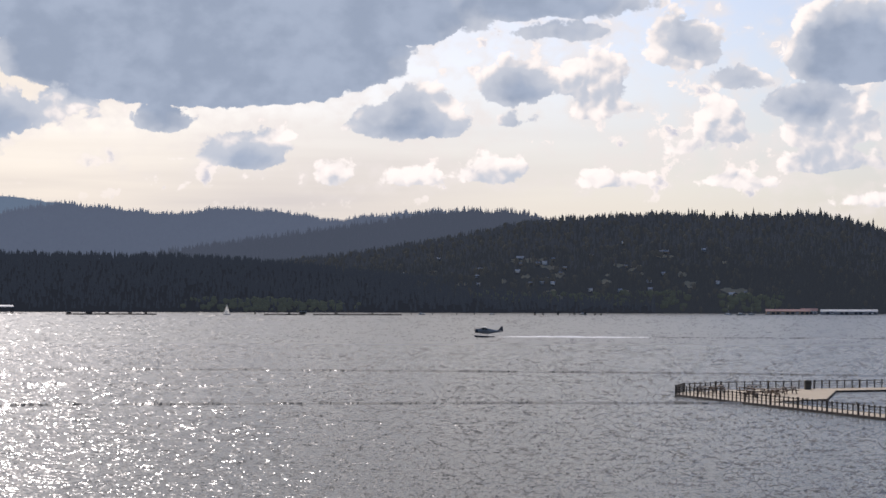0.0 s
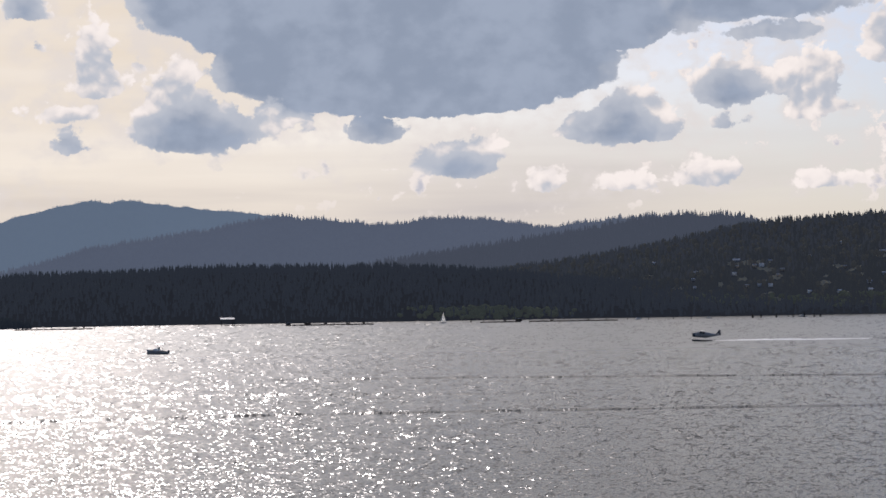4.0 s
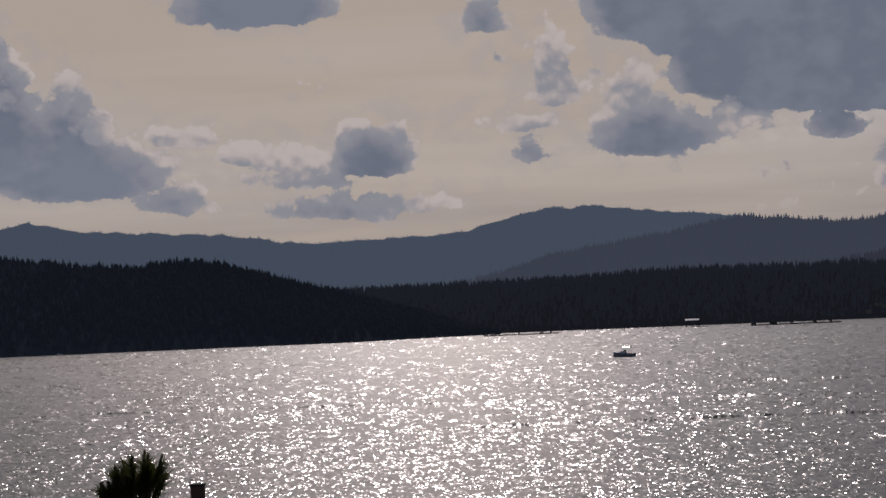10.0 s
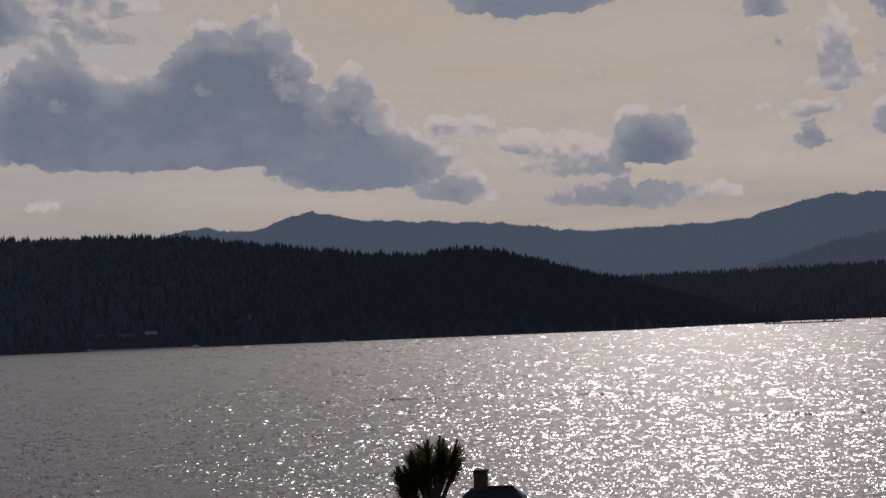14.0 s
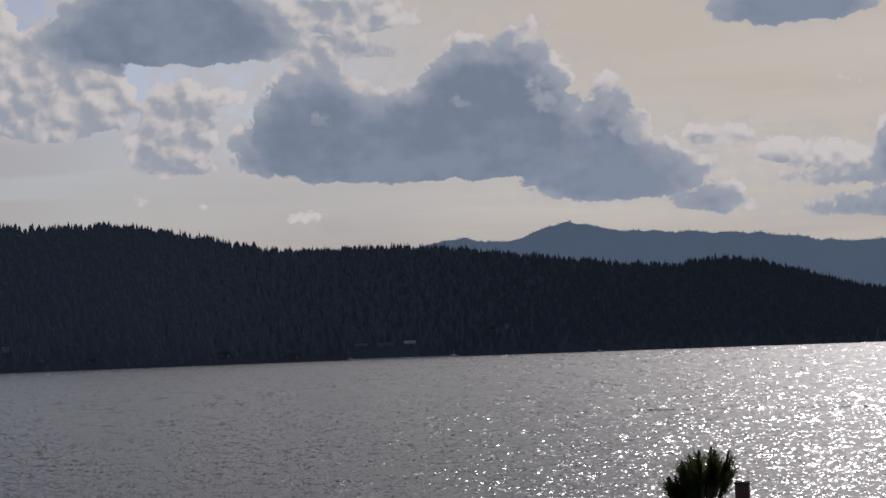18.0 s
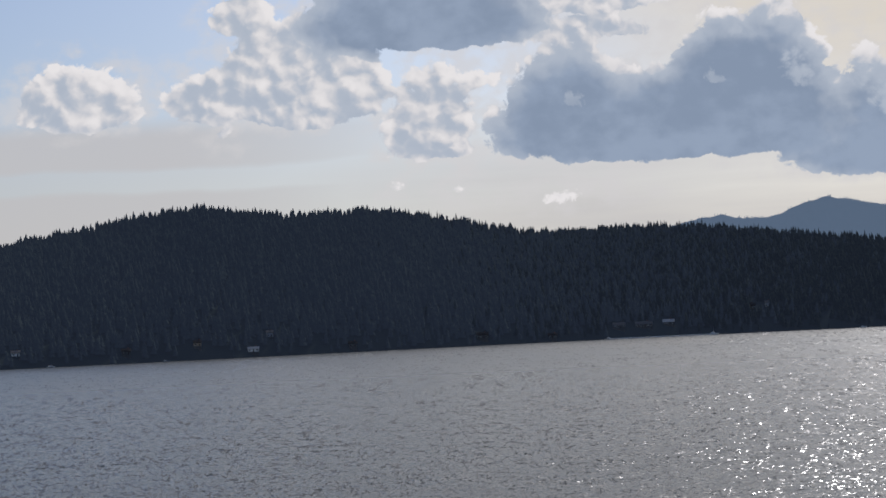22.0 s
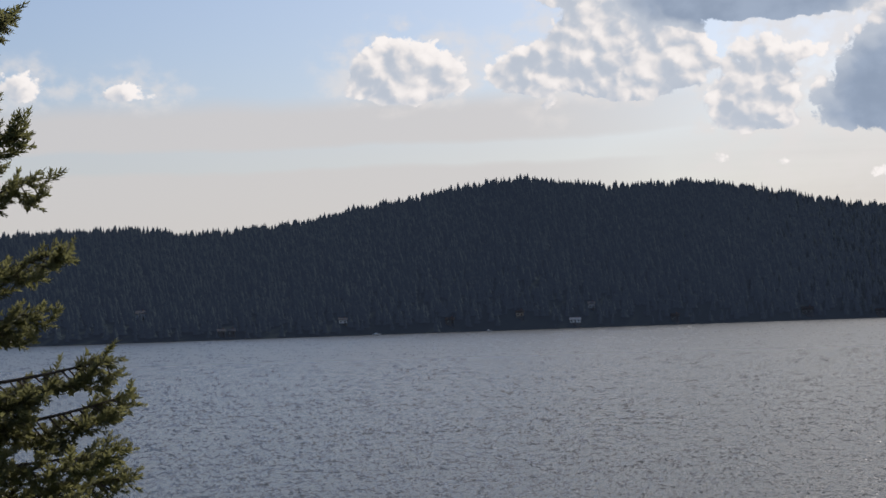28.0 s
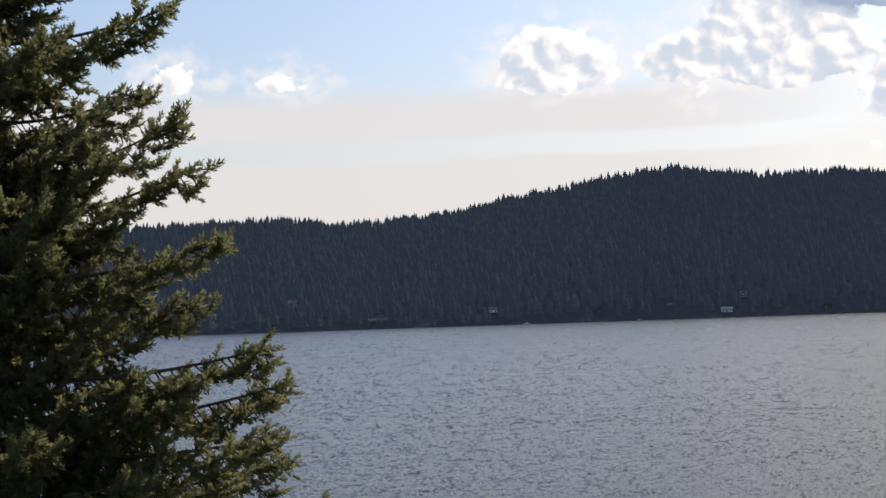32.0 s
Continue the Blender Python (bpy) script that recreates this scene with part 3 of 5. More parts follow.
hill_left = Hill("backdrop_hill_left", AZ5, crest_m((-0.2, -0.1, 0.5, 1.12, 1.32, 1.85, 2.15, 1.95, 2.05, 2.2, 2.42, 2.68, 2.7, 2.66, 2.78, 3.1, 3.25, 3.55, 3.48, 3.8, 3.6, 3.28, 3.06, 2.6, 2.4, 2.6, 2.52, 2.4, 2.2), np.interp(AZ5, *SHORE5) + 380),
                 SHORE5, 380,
                 "dark pine-covered hill rising from the near shore", M["hill_soil_haze"])
# houses on the far hillside: heading, height up the slope, width
rng_h = np.random.default_rng(8)
FAR_HOUSES = [(-5.15, 0.66, 7), (-6.3, 0.5, 20), (-2.2, 0.52, 15), (-2.9, 0.44, 10), (-3.15, 0.5, 8), (0.12, 0.66, 6), (-8.2, 0.12, 12), (-8.6, 0.13, 9), (-5.9, 0.14, 9), (1.6, 0.3, 8)]
FAR_HOUSES += [(float(rng_h.uniform(-8, 3.5)), float(rng_h.uniform(0.12, 0.55)), float(rng_h.uniform(6, 10))) for _ in range(22)]
# gaps reach downhill, towards the camera, so that trees don't hide the houses
VIEW_GAPS = [(a, w / 75.0 * 0.75, s - 0.13, s + 0.02) for a, s, w in FAR_HOUSES]
# open dry meadows on the far hillside: heading, height up the slope, half width, half depth
MEADOWS = [(-6.3, 0.47, 0.30, 0.02), (-2.3, 0.49, 0.42, 0.022), (-3.0, 0.42, 0.25, 0.02), (-3.3, 0.33, 0.16, 0.03), (-8.3, 0.16, 0.35, 0.02), (-4.6, 0.24, 0.2, 0.02), (5.9, 0.25, 0.2, 0.02), (6.7, 0.3, 0.25, 0.02)]
MEADOWS += [(float(rng_h.uniform(-9, 4)), float(rng_h.uniform(0.1, 0.5)), float(rng_h.uniform(0.05, 0.16)), float(rng_h.uniform(0.01, 0.022))) for _ in range(34)]
VIEW_GAPS += [(a, w * 1.05, s - h - 0.07, s + h) for a, s, w, h in MEADOWS]
# ridge trees carry the same haze emission as the range they stand on
woods("backdrop_forest_blue", hill_far, 6000, 5, 10, "hazy blue trees on the far mountain", M["blue_haze_mountain"], crest_share=0.7)
woods("backdrop_forest_mid", hill_mid, 5000, 9, 11, "hazy conifers along the far ridge", M["haze_glow_hill"], crest_share=0.5)
woods("backdrop_forest_right", hill_right, 9000, 16, 12, "dense dark conifers on the far hillside", M["conifer_mid_haze"], lo=0.0, hi=0.6, power=1.0, crest_share=0, view_gaps=VIEW_GAPS)
# upper trees differ from the lower ones mainly by more haze emission
woods("backdrop_forest_right", hill_right, 10000, 12, 22, "hazy grey-green conifers high on the far hillside", M["conifer_haze_glow"], span=(-22, 10), fade=1.0, lo=0.35, hi=1.0, power=1.0, view_gaps=VIEW_GAPS)
woods("backdrop_forest_slope", hill_slope, 3200, 12, 24, "misty grey-blue conifers on the slope behind", M["conifer_mist_glow"], crest_share=0.3)
# shelf conifers, lifted by haze emission
woods("backdrop_forest_low", hill_low, 5600, 14, 13, "dense dark conifers on the low shore", M["conifer_low_haze"], span=(-6, 9), fade=2.2)
woods("backdrop_forest_low", hill_low, 7500, 14, 29, "dense dark conifers on the low shore", M["conifer_low_haze"], span=(9, 27), fade=2.2)
# one pine wood in two copies; haze emission grows to the left
woods("backdrop_forest_left", hill_left, 17000, 11, 14, "dense dark pines covering the near hill", M["conifer_faint_haze"], wide=1.2, span=(17.8, 39), fade=1.6, crest_share=0.05)
woods("backdrop_forest_left", hill_left, 9000, 11, 17, "dense dark pines covering the near hill", M["conifer_more_haze"], wide=1.2, span=(34, 44), fade=2.0, crest_share=0.05)
woods("backdrop_forest_left", hill_left, 24000, 11, 18, "dense dark pines in bluish haze covering the near hill", M["conifer_more_haze"], wide=1.2, span=(42, 70), fade=1.6, crest_share=0.05)
woods("backdrop_forest_left", hill_left, 520, 13, 27, "tall dark pines standing out along the crest", M["conifer_faint_haze"], wide=0.7, span=(17.8, 43), crest_share=1.0)
woods("backdrop_forest_left", hill_left, 520, 11, 28, "tall dark pines standing out along the crest", M["conifer_more_haze"], wide=0.7, span=(42, 70), crest_share=1.0)
woods("backdrop_forest_right", hill_right, 2600, 11, 19, "mixed brown-green trees among the far conifers", M["mixed_far_haze"], wide=1.3, tmpl=(LEAF_V * (0.5, 0.5, 1), LEAF_F), crest_share=0.02)
woods("backdrop_forest_right", hill_right, 110, 19, 20, "tall old conifers standing along the far crest", M["conifer_mid_haze"], span=(-14, -5.5), crest_share=1.0)
woods("leafy_shore", hill_low, 240, 8, 15, "pale green leafy trees in spring along the shore", M["leafy_far_haze"], span=(3.2, 6.2), fade=0.7, lo=0.0, hi=0.16, tmpl=(LEAF_V, LEAF_F), crest_share=0, wide=1.2)
woods("leafy_shore", hill_right, 260, 9, 16, "pale green leafy trees in spring along the shore", M["leafy_far_haze"], span=(-7, 0.5), lo=0.0, hi=0.12, tmpl=(LEAF_V, LEAF_F), crest_share=0, wide=1.2)
woods("leafy_shore", hill_right, 60, 11, 23, "pale green leafy trees in spring along the shore", M["leafy_far_haze"], span=(-9.6, -7.9), lo=0.0, hi=0.1, tmpl=(LEAF_V, LEAF_F), crest_share=0, wide=1.2)
# dry grass colour plus a little emission as distance haze
M["dry_grass_haze"] = surface("dry_grass_haze", (0.16, 0.15, 0.09), (0.34, 0.30, 0.20), 0.95, scale=0.03, fine=0.3, bump=0, spec=0.0, haze_glow=(0.0200, 0.0220, 0.0270))
for az, up, half_w, half_h in MEADOWS:
    na, ns = 9, 6
    rim = np.random.default_rng(int(az * 100) + 2000)
    aa, ss = np.meshgrid(np.linspace(-1, 1, na), np.linspace(-1, 1, ns))
    squeeze = np.sqrt(np.clip(1.05 - ss ** 2 * 0.8, 0, 1)) * (1 + 0.3 * rim.uniform(-1, 1, ss.shape))
    md, mz = hill_right.place(az + aa * half_w * squeeze, up + ss * half_h * (1 + 0.4 * np.sin(aa * 3 + az)))
    mx, my, _ = polar(az + aa * half_w * squeeze, md)
    tagged(new("meadow", mesh_from("meadow", np.stack([mx, my, mz + 0.8], -1).reshape(-1, 3), grid_faces(ns, na), M["dry_grass_haze"])), "small dry tan meadow among the far trees", "meadow", kind="structure")


# ---- more materials ----
M["grass_bank"] = surface("grass_bank", (0.03, 0.05, 0.015), (0.09, 0.11, 0.035), 0.95, scale=0.6, fine=14, bump=0.8, spec=0.1)
M["deck_wood"] = surface("deck_wood", (0.30, 0.24, 0.16), (0.46, 0.38, 0.27), 0.75, scale=0.5, fine=8, bump=0.3)
M["post_wood"] = surface("post_wood", (0.035, 0.028, 0.022), (0.09, 0.07, 0.055), 0.85, scale=2, fine=20, bump=0.4)
M["pile_wood"] = surface("pile_wood", (0.02, 0.018, 0.016), (0.06, 0.05, 0.045), 0.95, scale=0.5, fine=4, bump=0.3)
M["table_wood"] = surface("table_wood", (0.10, 0.07, 0.05), (0.22, 0.16, 0.12), 0.7, scale=3, fine=25, bump=0.3)
M["bin_green"] = surface("bin_green", (0.04, 0.04, 0.03), (0.09, 0.08, 0.06), 0.6, scale=4, fine=30, bump=0.2)
M["white_paint"] = surface("white_paint", (0.62, 0.62, 0.60), (0.82, 0.81, 0.78), 0.4, scale=0.6, fine=12, bump=0.1)
M["weathered"] = surface("weathered", (0.09, 0.09, 0.09), (0.17, 0.16, 0.155), 0.8, scale=0.4, fine=8, bump=0.1)
M["grey_paint"] = surface("grey_paint", (0.24, 0.25, 0.27), (0.38, 0.39, 0.40), 0.55, scale=0.4, fine=10, bump=0.1)
M["tan_paint"] = surface("tan_paint", (0.30, 0.23, 0.16), (0.45, 0.36, 0.26), 0.7, scale=0.4, fine=10, bump=0.1)
M["dark_hull"] = surface("dark_hull", (0.02, 0.025, 0.04), (0.05, 0.06, 0.08), 0.3, scale=0.8, fine=12, bump=0.05)
M["red_roof"] = surface("red_roof", (0.30, 0.16, 0.15), (0.44, 0.27, 0.25), 0.7, scale=0.1, fine=2, bump=0.2)
M["steel_roof"] = surface("steel_roof", (0.42, 0.44, 0.46), (0.60, 0.62, 0.64), 0.4, metal=0.3, scale=0.1, fine=2, bump=0.1)
M["shingle"] = surface("shingle", (0.035, 0.032, 0.033), (0.09, 0.08, 0.075), 0.9, scale=0.8, fine=14, bump=0.6, spec=0.1)
M["brick"] = surface("brick", (0.10, 0.045, 0.035), (0.22, 0.10, 0.075), 0.9, scale=3, fine=40, bump=0.5)
M["sail"] = surface("sail", (0.66, 0.66, 0.64), (0.82, 0.82, 0.80), 0.8, scale=0.4, fine=5, bump=0.1)
M["alloy"] = surface("alloy", (0.40, 0.41, 0.42), (0.55, 0.56, 0.57), 0.35, metal=0.9, scale=2, fine=20, bump=0.05)
M["bark"] = surface("bark", (0.035, 0.024, 0.018), (0.11, 0.075, 0.05), 0.95, scale=6, fine=60, bump=0.8)
M["foam"] = surface("foam", (0.55, 0.57, 0.58), (0.85, 0.86, 0.86), 0.8, scale=0.12, fine=1.2, bump=0.4)
M["log"] = surface("log", (0.05, 0.04, 0.035), (0.14, 0.11, 0.09), 0.9, scale=0.2, fine=3, bump=0.3)


def glass():
    m, t = material("dark_glass")
    s = mnode(t, "ShaderNodeBsdfPrincipled", Roughness=0.06, IOR=1.5)
    s.inputs["Base Color"].default_value = (0.02, 0.025, 0.03, 1)
    t.links.new(s.outputs[0], mnode(t, "ShaderNodeOutputMaterial").inputs[0])
    return m


M["glass"] = glass()


def needles(name, dark, light, through_rgb):
    """Needle foliage: colour differs from sprig to sprig, and light passes through."""
    m, t = material(name)
    at = coords(t)
    big = mnode(t, "ShaderNodeTexNoise", Vector=at, Scale=1.6, Detail=3.0)
    isle = mnode(t, "ShaderNodeNewGeometry")
    f = mnode(t, "ShaderNodeMath")
    f.operation = "MULTIPLY_ADD"
    t.links.new(isle.outputs["Random Per Island"], f.inputs[0])
    f.inputs[1].default_value = 0.6
    g = mnode(t, "ShaderNodeMath")
    g.operation = "MULTIPLY_ADD"
    t.links.new(big.outputs["Fac"], g.inputs[0])
    g.inputs[1].default_value, g.inputs[2].default_value = 1.6, -0.6
    t.links.new(g.outputs[0], f.inputs[2])
    mix = mnode(t, "ShaderNodeMix")
    mix.data_type = "RGBA"
    t.links.new(f.outputs[0], mix.inputs["Factor"])
    mix.inputs[6].default_value, mix.inputs[7].default_value = (*dark, 1), (*light, 1)
    s = mnode(t, "ShaderNodeBsdfPrincipled", Roughness=0.55)
    s.inputs["Specular IOR Level"].default_value = 0.3
    t.links.new(mix.outputs[2], s.inputs["Base Color"])
    tr = mnode(t, "ShaderNodeBsdfTranslucent", Color=(*through_rgb, 1))
    both = mnode(t, "ShaderNodeMixShader", Fac=0.46)
    t.links.new(s.outputs[0], both.inputs[1])
    t.links.new(tr.outputs[0], both.inputs[2])
    t.links.new(both.outputs[0], mnode(t, "ShaderNodeOutputMaterial").inputs[0])
    return m


M["fir_needles"] = needles("fir_needles", (0.046, 0.055, 0.032), (0.205, 0.195, 0.105), (0.23, 0.225, 0.09))
M["pine_needles"] = needles("pine_needles", (0.015, 0.022, 0.010), (0.06, 0.075, 0.025), (0.08, 0.09, 0.02))


# ---- shape helpers ----
def box(bm, x, y, z, sx, sy, sz, turn=0.0, bevel=0.0):
    """A block by its middle and sizes."""
    made = bmesh.ops.create_cube(bm, size=1, matrix=pose(x, y, z, 0, 0, turn) @ Matrix.Diagonal((sx, sy, sz, 1)))
    if bevel:
        edges = list({e for v in made["verts"] for e in v.link_edges})
        bmesh.ops.bevel(bm, geom=edges, offset=bevel, segments=1, affect="EDGES")
    return bm


def rod(bm, a, b, r0, r1=None, sides=8):
    a, b = Vector(a), Vector(b)
    m = Matrix.Translation((a + b) / 2) @ (b - a).to_track_quat("Z", "Y").to_matrix().to_4x4()
    bmesh.ops.create_cone(bm, cap_ends=True, segments=sides, radius1=r0, radius2=r0 if r1 is None else r1, depth=(b - a).length, matrix=m)
    return bm


def loft(bm, rings, close=True):
    """A skin over rings of equally many points."""
    rows = [[bm.verts.new(p) for p in ring] for ring in rings]
    n = len(rows[0])
    for r0, r1 in zip(rows, rows[1:]):
        for i in range(n):
            bm.faces.new((r0[i], r0[(i + 1) % n], r1[(i + 1) % n], r1[i]))
    if close:
        bm.faces.new(rows[0][::-1])
        bm.faces.new(rows[-1])
    return bm


def slab(bm, outline, z0, z1):
    """An upright prism over an outline, given anticlockwise."""
    lo = [bm.verts.new((x, y, z0)) for x, y in outline]
    hi = [bm.verts.new((x, y, z1)) for x, y in outline]
    n = len(lo)
    bm.faces.new(lo[::-1])
    bm.faces.new(hi)
    for i in range(n):
        bm.faces.new((lo[i], lo[(i + 1) % n], hi[(i + 1) % n], hi[i]))
    return bm


def thing(name, label, category, m=None, group=""):
    ob = new(name)
    ob.empty_display_size = 0.2
    if m is not None:
        ob.matrix_world = m
    return tagged(ob, label, category, group)


def B():
    return bmesh.new()


# ---- the bank under the camera ----
def bank():
    r = np.array([0, 2, 5, 9, 14, 20, 30, 40, 50, 60, 68, 76, 90], float)
    z = np.array([8.3, 8.3, 8.2, 7.9, 7.2, 6.2, 4.5, 3.0, 1.9, 1.0, 0.2, -0.6, -1.5])
    a = np.linspace(-60, 130, 120)
    aa, rr = np.meshgrid(a, r)
    zz = np.interp(rr, r, z) + wobble(aa * 0.3 + rr * 0.4, 3, 3) * 0.12 * (rr > 3)
    x, y, _ = polar(aa, rr)
    ob = new("ground", mesh_from("ground", np.stack([x, y, zz], -1).reshape(-1, 3), grid_faces(len(r), len(a)), M["grass_bank"]))
    tagged(ob, "grassy bank sloping down to the lake", "ground", kind="structure")


bank()


# ---- waves left by boats ----
def wave_line(name, az0, az1, d0, d1, height, width, label, mat, seed, kind="structure", patch=0.0, category="wake"):
    n = 420
    s = np.linspace(0, 1, n)
    az = az0 + (az1 - az0) * s
    d = d0 + (d1 - d0) * s + wobble(s * 9, seed, 3) * width * 0.9
    swell = np.clip(0.8 + wobble(s * 60, seed + 1, 4) * 0.22, 0.35, 1.4) * np.minimum(1, np.minimum(s, 1 - s) * 9)
    if patch:
        swell = swell * np.clip(1.3 - patch * s, 0.06, 1)
    across = np.linspace(-1, 1, 9)
    hh = np.exp(-(across * 1.7) ** 2)
    hh[0] = hh[-1] = -0.25
    aa, cc = np.meshgrid(az, across, indexing="ij")
    dd = d[:, None] + cc * width
    x, y, _ = polar(aa, dd)
    z = swell[:, None] * hh[None] * height + 0.006
    ob = new(name, mesh_from(name, np.stack([x, y, z], -1).reshape(-1, 3), grid_faces(n, 9), mat))
    for p in ob.data.polygons:
        p.use_smooth = True
    return tagged(ob, label, category, kind=kind)


wave_line("water_wave", -16, 13, 300, 330, 0.30, 2.0, "low boat wave running along the lake", M["water"], 21)
wave_line("water_wave", -16, 22, 216, 205, 0.24, 1.4, "low boat wave running along the lake", M["water"], 25)
wave_line("water_wave", 2, 34, 250, 300, 0.22, 1.8, "low boat wave running along the lake", M["water"], 31)
wave_line("water_wave", 20, 46, 900, 1150, 0.3, 6.0, "low boat wave running along the lake", M["water"], 37)
wave_line("water_wave", -5, -18, 684, 676, 0.42, 2.6, "long low wave trailing behind a seaplane", M["water"], 45)
wave_line("wake_foam", -1.45, -14, 690, 680, 0.60, 3.2, "thin white line of foam left by a seaplane", M["foam"], 41, kind="stuff", patch=2.3)


# ---- floating boardwalk ----
def along(p, q, step):
    p, q = Vector(p), Vector(q)
    n = max(1, round((q - p).length / step))
    return [p.lerp(q, i / n) for i in range(n + 1)]


def boardwalk():
    DECK = 0.22
    w = thing("floating_boardwalk", "weathered timber floating boardwalk with dark railing posts", "boardwalk")
    outer = [(45.5, 150.5), (25.9, 223.5), (27.6, 230.0), (32.5, 235.0), (54.2, 244.2), (84, 257)]
    inner = [(85.7, 252.2), (56.4, 239.4), (45.8, 234.6), (40.6, 213.0), (33.9, 206.5), (48.4, 151.5)]
    outer, inner = [[(x * 1.027, y * 1.027) for x, y in side] for side in (outer, inner)]
    ring = [(x, y) for x, y in outer + inner][::-1]
    part("deck", slab(B(), ring, DECK - 0.08, DECK), M["deck_wood"], w, "sun-bleached tan plank deck")
    fascia = B()
    pts = outer + inner
    for p, q in zip(pts, pts[1:] + pts[:1]):
        mid = ((p[0] + q[0]) / 2, (p[1] + q[1]) / 2)
        turn = math.degrees(math.atan2(q[1] - p[1], q[0] - p[0]))
        box(fascia, mid[0], mid[1], DECK - 0.17, math.dist(p, q) + 0.2, 0.22, 0.32, turn)
    part("float_edge", fascia, M["post_wood"], w, "dark tarred timber edge")
    post_me = None
    runs = [outer[0:2], outer[1:3], outer[2:4], outer[3:5], outer[4:6]]
    for k, (p, q) in enumerate(runs):
        spots = along((*p, 0), (*q, 0), 1.08)
        for i, v in enumerate(spots[:-1]):
            big = i % 6 == 0
            bm = B()
            box(bm, 0, 0, 0.0, 0.12, 0.12, 1.0, 0, 0.02)
            box(bm, 0, 0, 0.53, 0.15, 0.15, 0.06, 0, 0.015)
            if post_me is None:
                ob = part("post", bm, M["post_wood"], w)
                post_me = ob.data
            else:
                bm.free()
                ob = new("post", post_me)
                ob.parent = w
            ob.location = (v.x, v.y, DECK + 0.48)
            ob.scale = (1.6, 1.6, 1.05) if big else (1, 1, 1)
            ob.rotation_euler = (0, 0, math.atan2(q[1] - p[1], q[0] - p[0]))
        for h, r in ((0.92, 0.04), (0.62, 0.025), (0.34, 0.025)):
            part("rail", rod(B(), (*p, DECK + h), (*q, DECK + h), r, sides=6), M["post_wood"], w)
    return w


boardwalk()


def picnic_table(m, group):
    t = thing("picnic_table", "brown wooden picnic table with benches on the boardwalk", "table", m, group)
    for i in range(4):
        part("top_plank", box(B(), 0, -0.3 + i * 0.2, 0.75, 1.85, 0.19, 0.07, 0, 0.01), M["table_wood"], t)
    for s in (-1, 1):
        part("bench", box(B(), 0, s * 0.75, 0.45, 1.85, 0.29, 0.07, 0, 0.01), M["table_wood"], t)
        part("brace", box(B(), s * 0.6, 0, 0.43, 0.06, 1.5, 0.09), M["table_wood"], t)
        for r in (-1, 1):
            part("leg", rod(B(), (s * 0.6, r * 0.62, 0), (s * 0.6, r * 0.25, 0.74), 0.075, sides=4), M["table_wood"], t)
    return t


first = picnic_table(pose(30.3, 231.6, 0.22, 0, 0, 20), "picnic tables on the boardwalk")
for x, y, a in ((31.5, 230.5, 70), (33.6, 225.2, -10), (35.5, 230.8, 35), (35.8, 219.5, 60), (38.8, 226.5, 15), (33.0, 217.0, 75), (36.9, 223.3, 40), (34.6, 221.8, -25)):
    copy_thing(first, pose(x * 1.027, y * 1.027 - 1.5, 0.22, 0, 0, a))


def litter_bin(x, y):
    t = thing("litter_bin", "dark square litter bin standing on the boardwalk", "bin", pose(x * 1.027, y * 1.027, 0.22))
    part("body", box(B(), 0, 0, 0.5, 0.75, 0.75, 1.0, 0, 0.04), M["bin_green"], t)
    part("lid", box(B(), 0, 0, 1.06, 0.85, 0.85, 0.12, 0, 0.03), M["bin_green"], t)
    part("opening", box(B(), 0, -0.38, 0.82, 0.45, 0.02, 0.16), M["post_wood"], t)


litter_bin(43.0, 237.0)


# ---- boats and the seaplane ----
def hull(length, beam, depth, bow=0.55, n=14):
    """A boat's hull with the bow towards +x."""
    rings = []
    for i in range(n):
        s = i / (n - 1)
        x = (s - 0.5) * length
        k = 1.0 if s < bow else max(0.03, 1 - ((s - bow) / (1 - bow)) ** 2)
        sheer = depth * (0.82 + 0.35 * s ** 2.2)
        b = beam / 2 * k * (0.92 + 0.08 * min(1, s * 4))
        keel = -0.25 * depth * (1 - max(0, (s - 0.75) / 0.25) ** 2 * 1.5)
        rings.append([(x, b, sheer), (x, b * 0.86, sheer * 0.35), (x, b * 0.4, keel * 0.6), (x, 0, keel), (x, -b * 0.4, keel * 0.6), (x, -b * 0.86, sheer * 0.35), (x, -b, sheer)])
    return rings


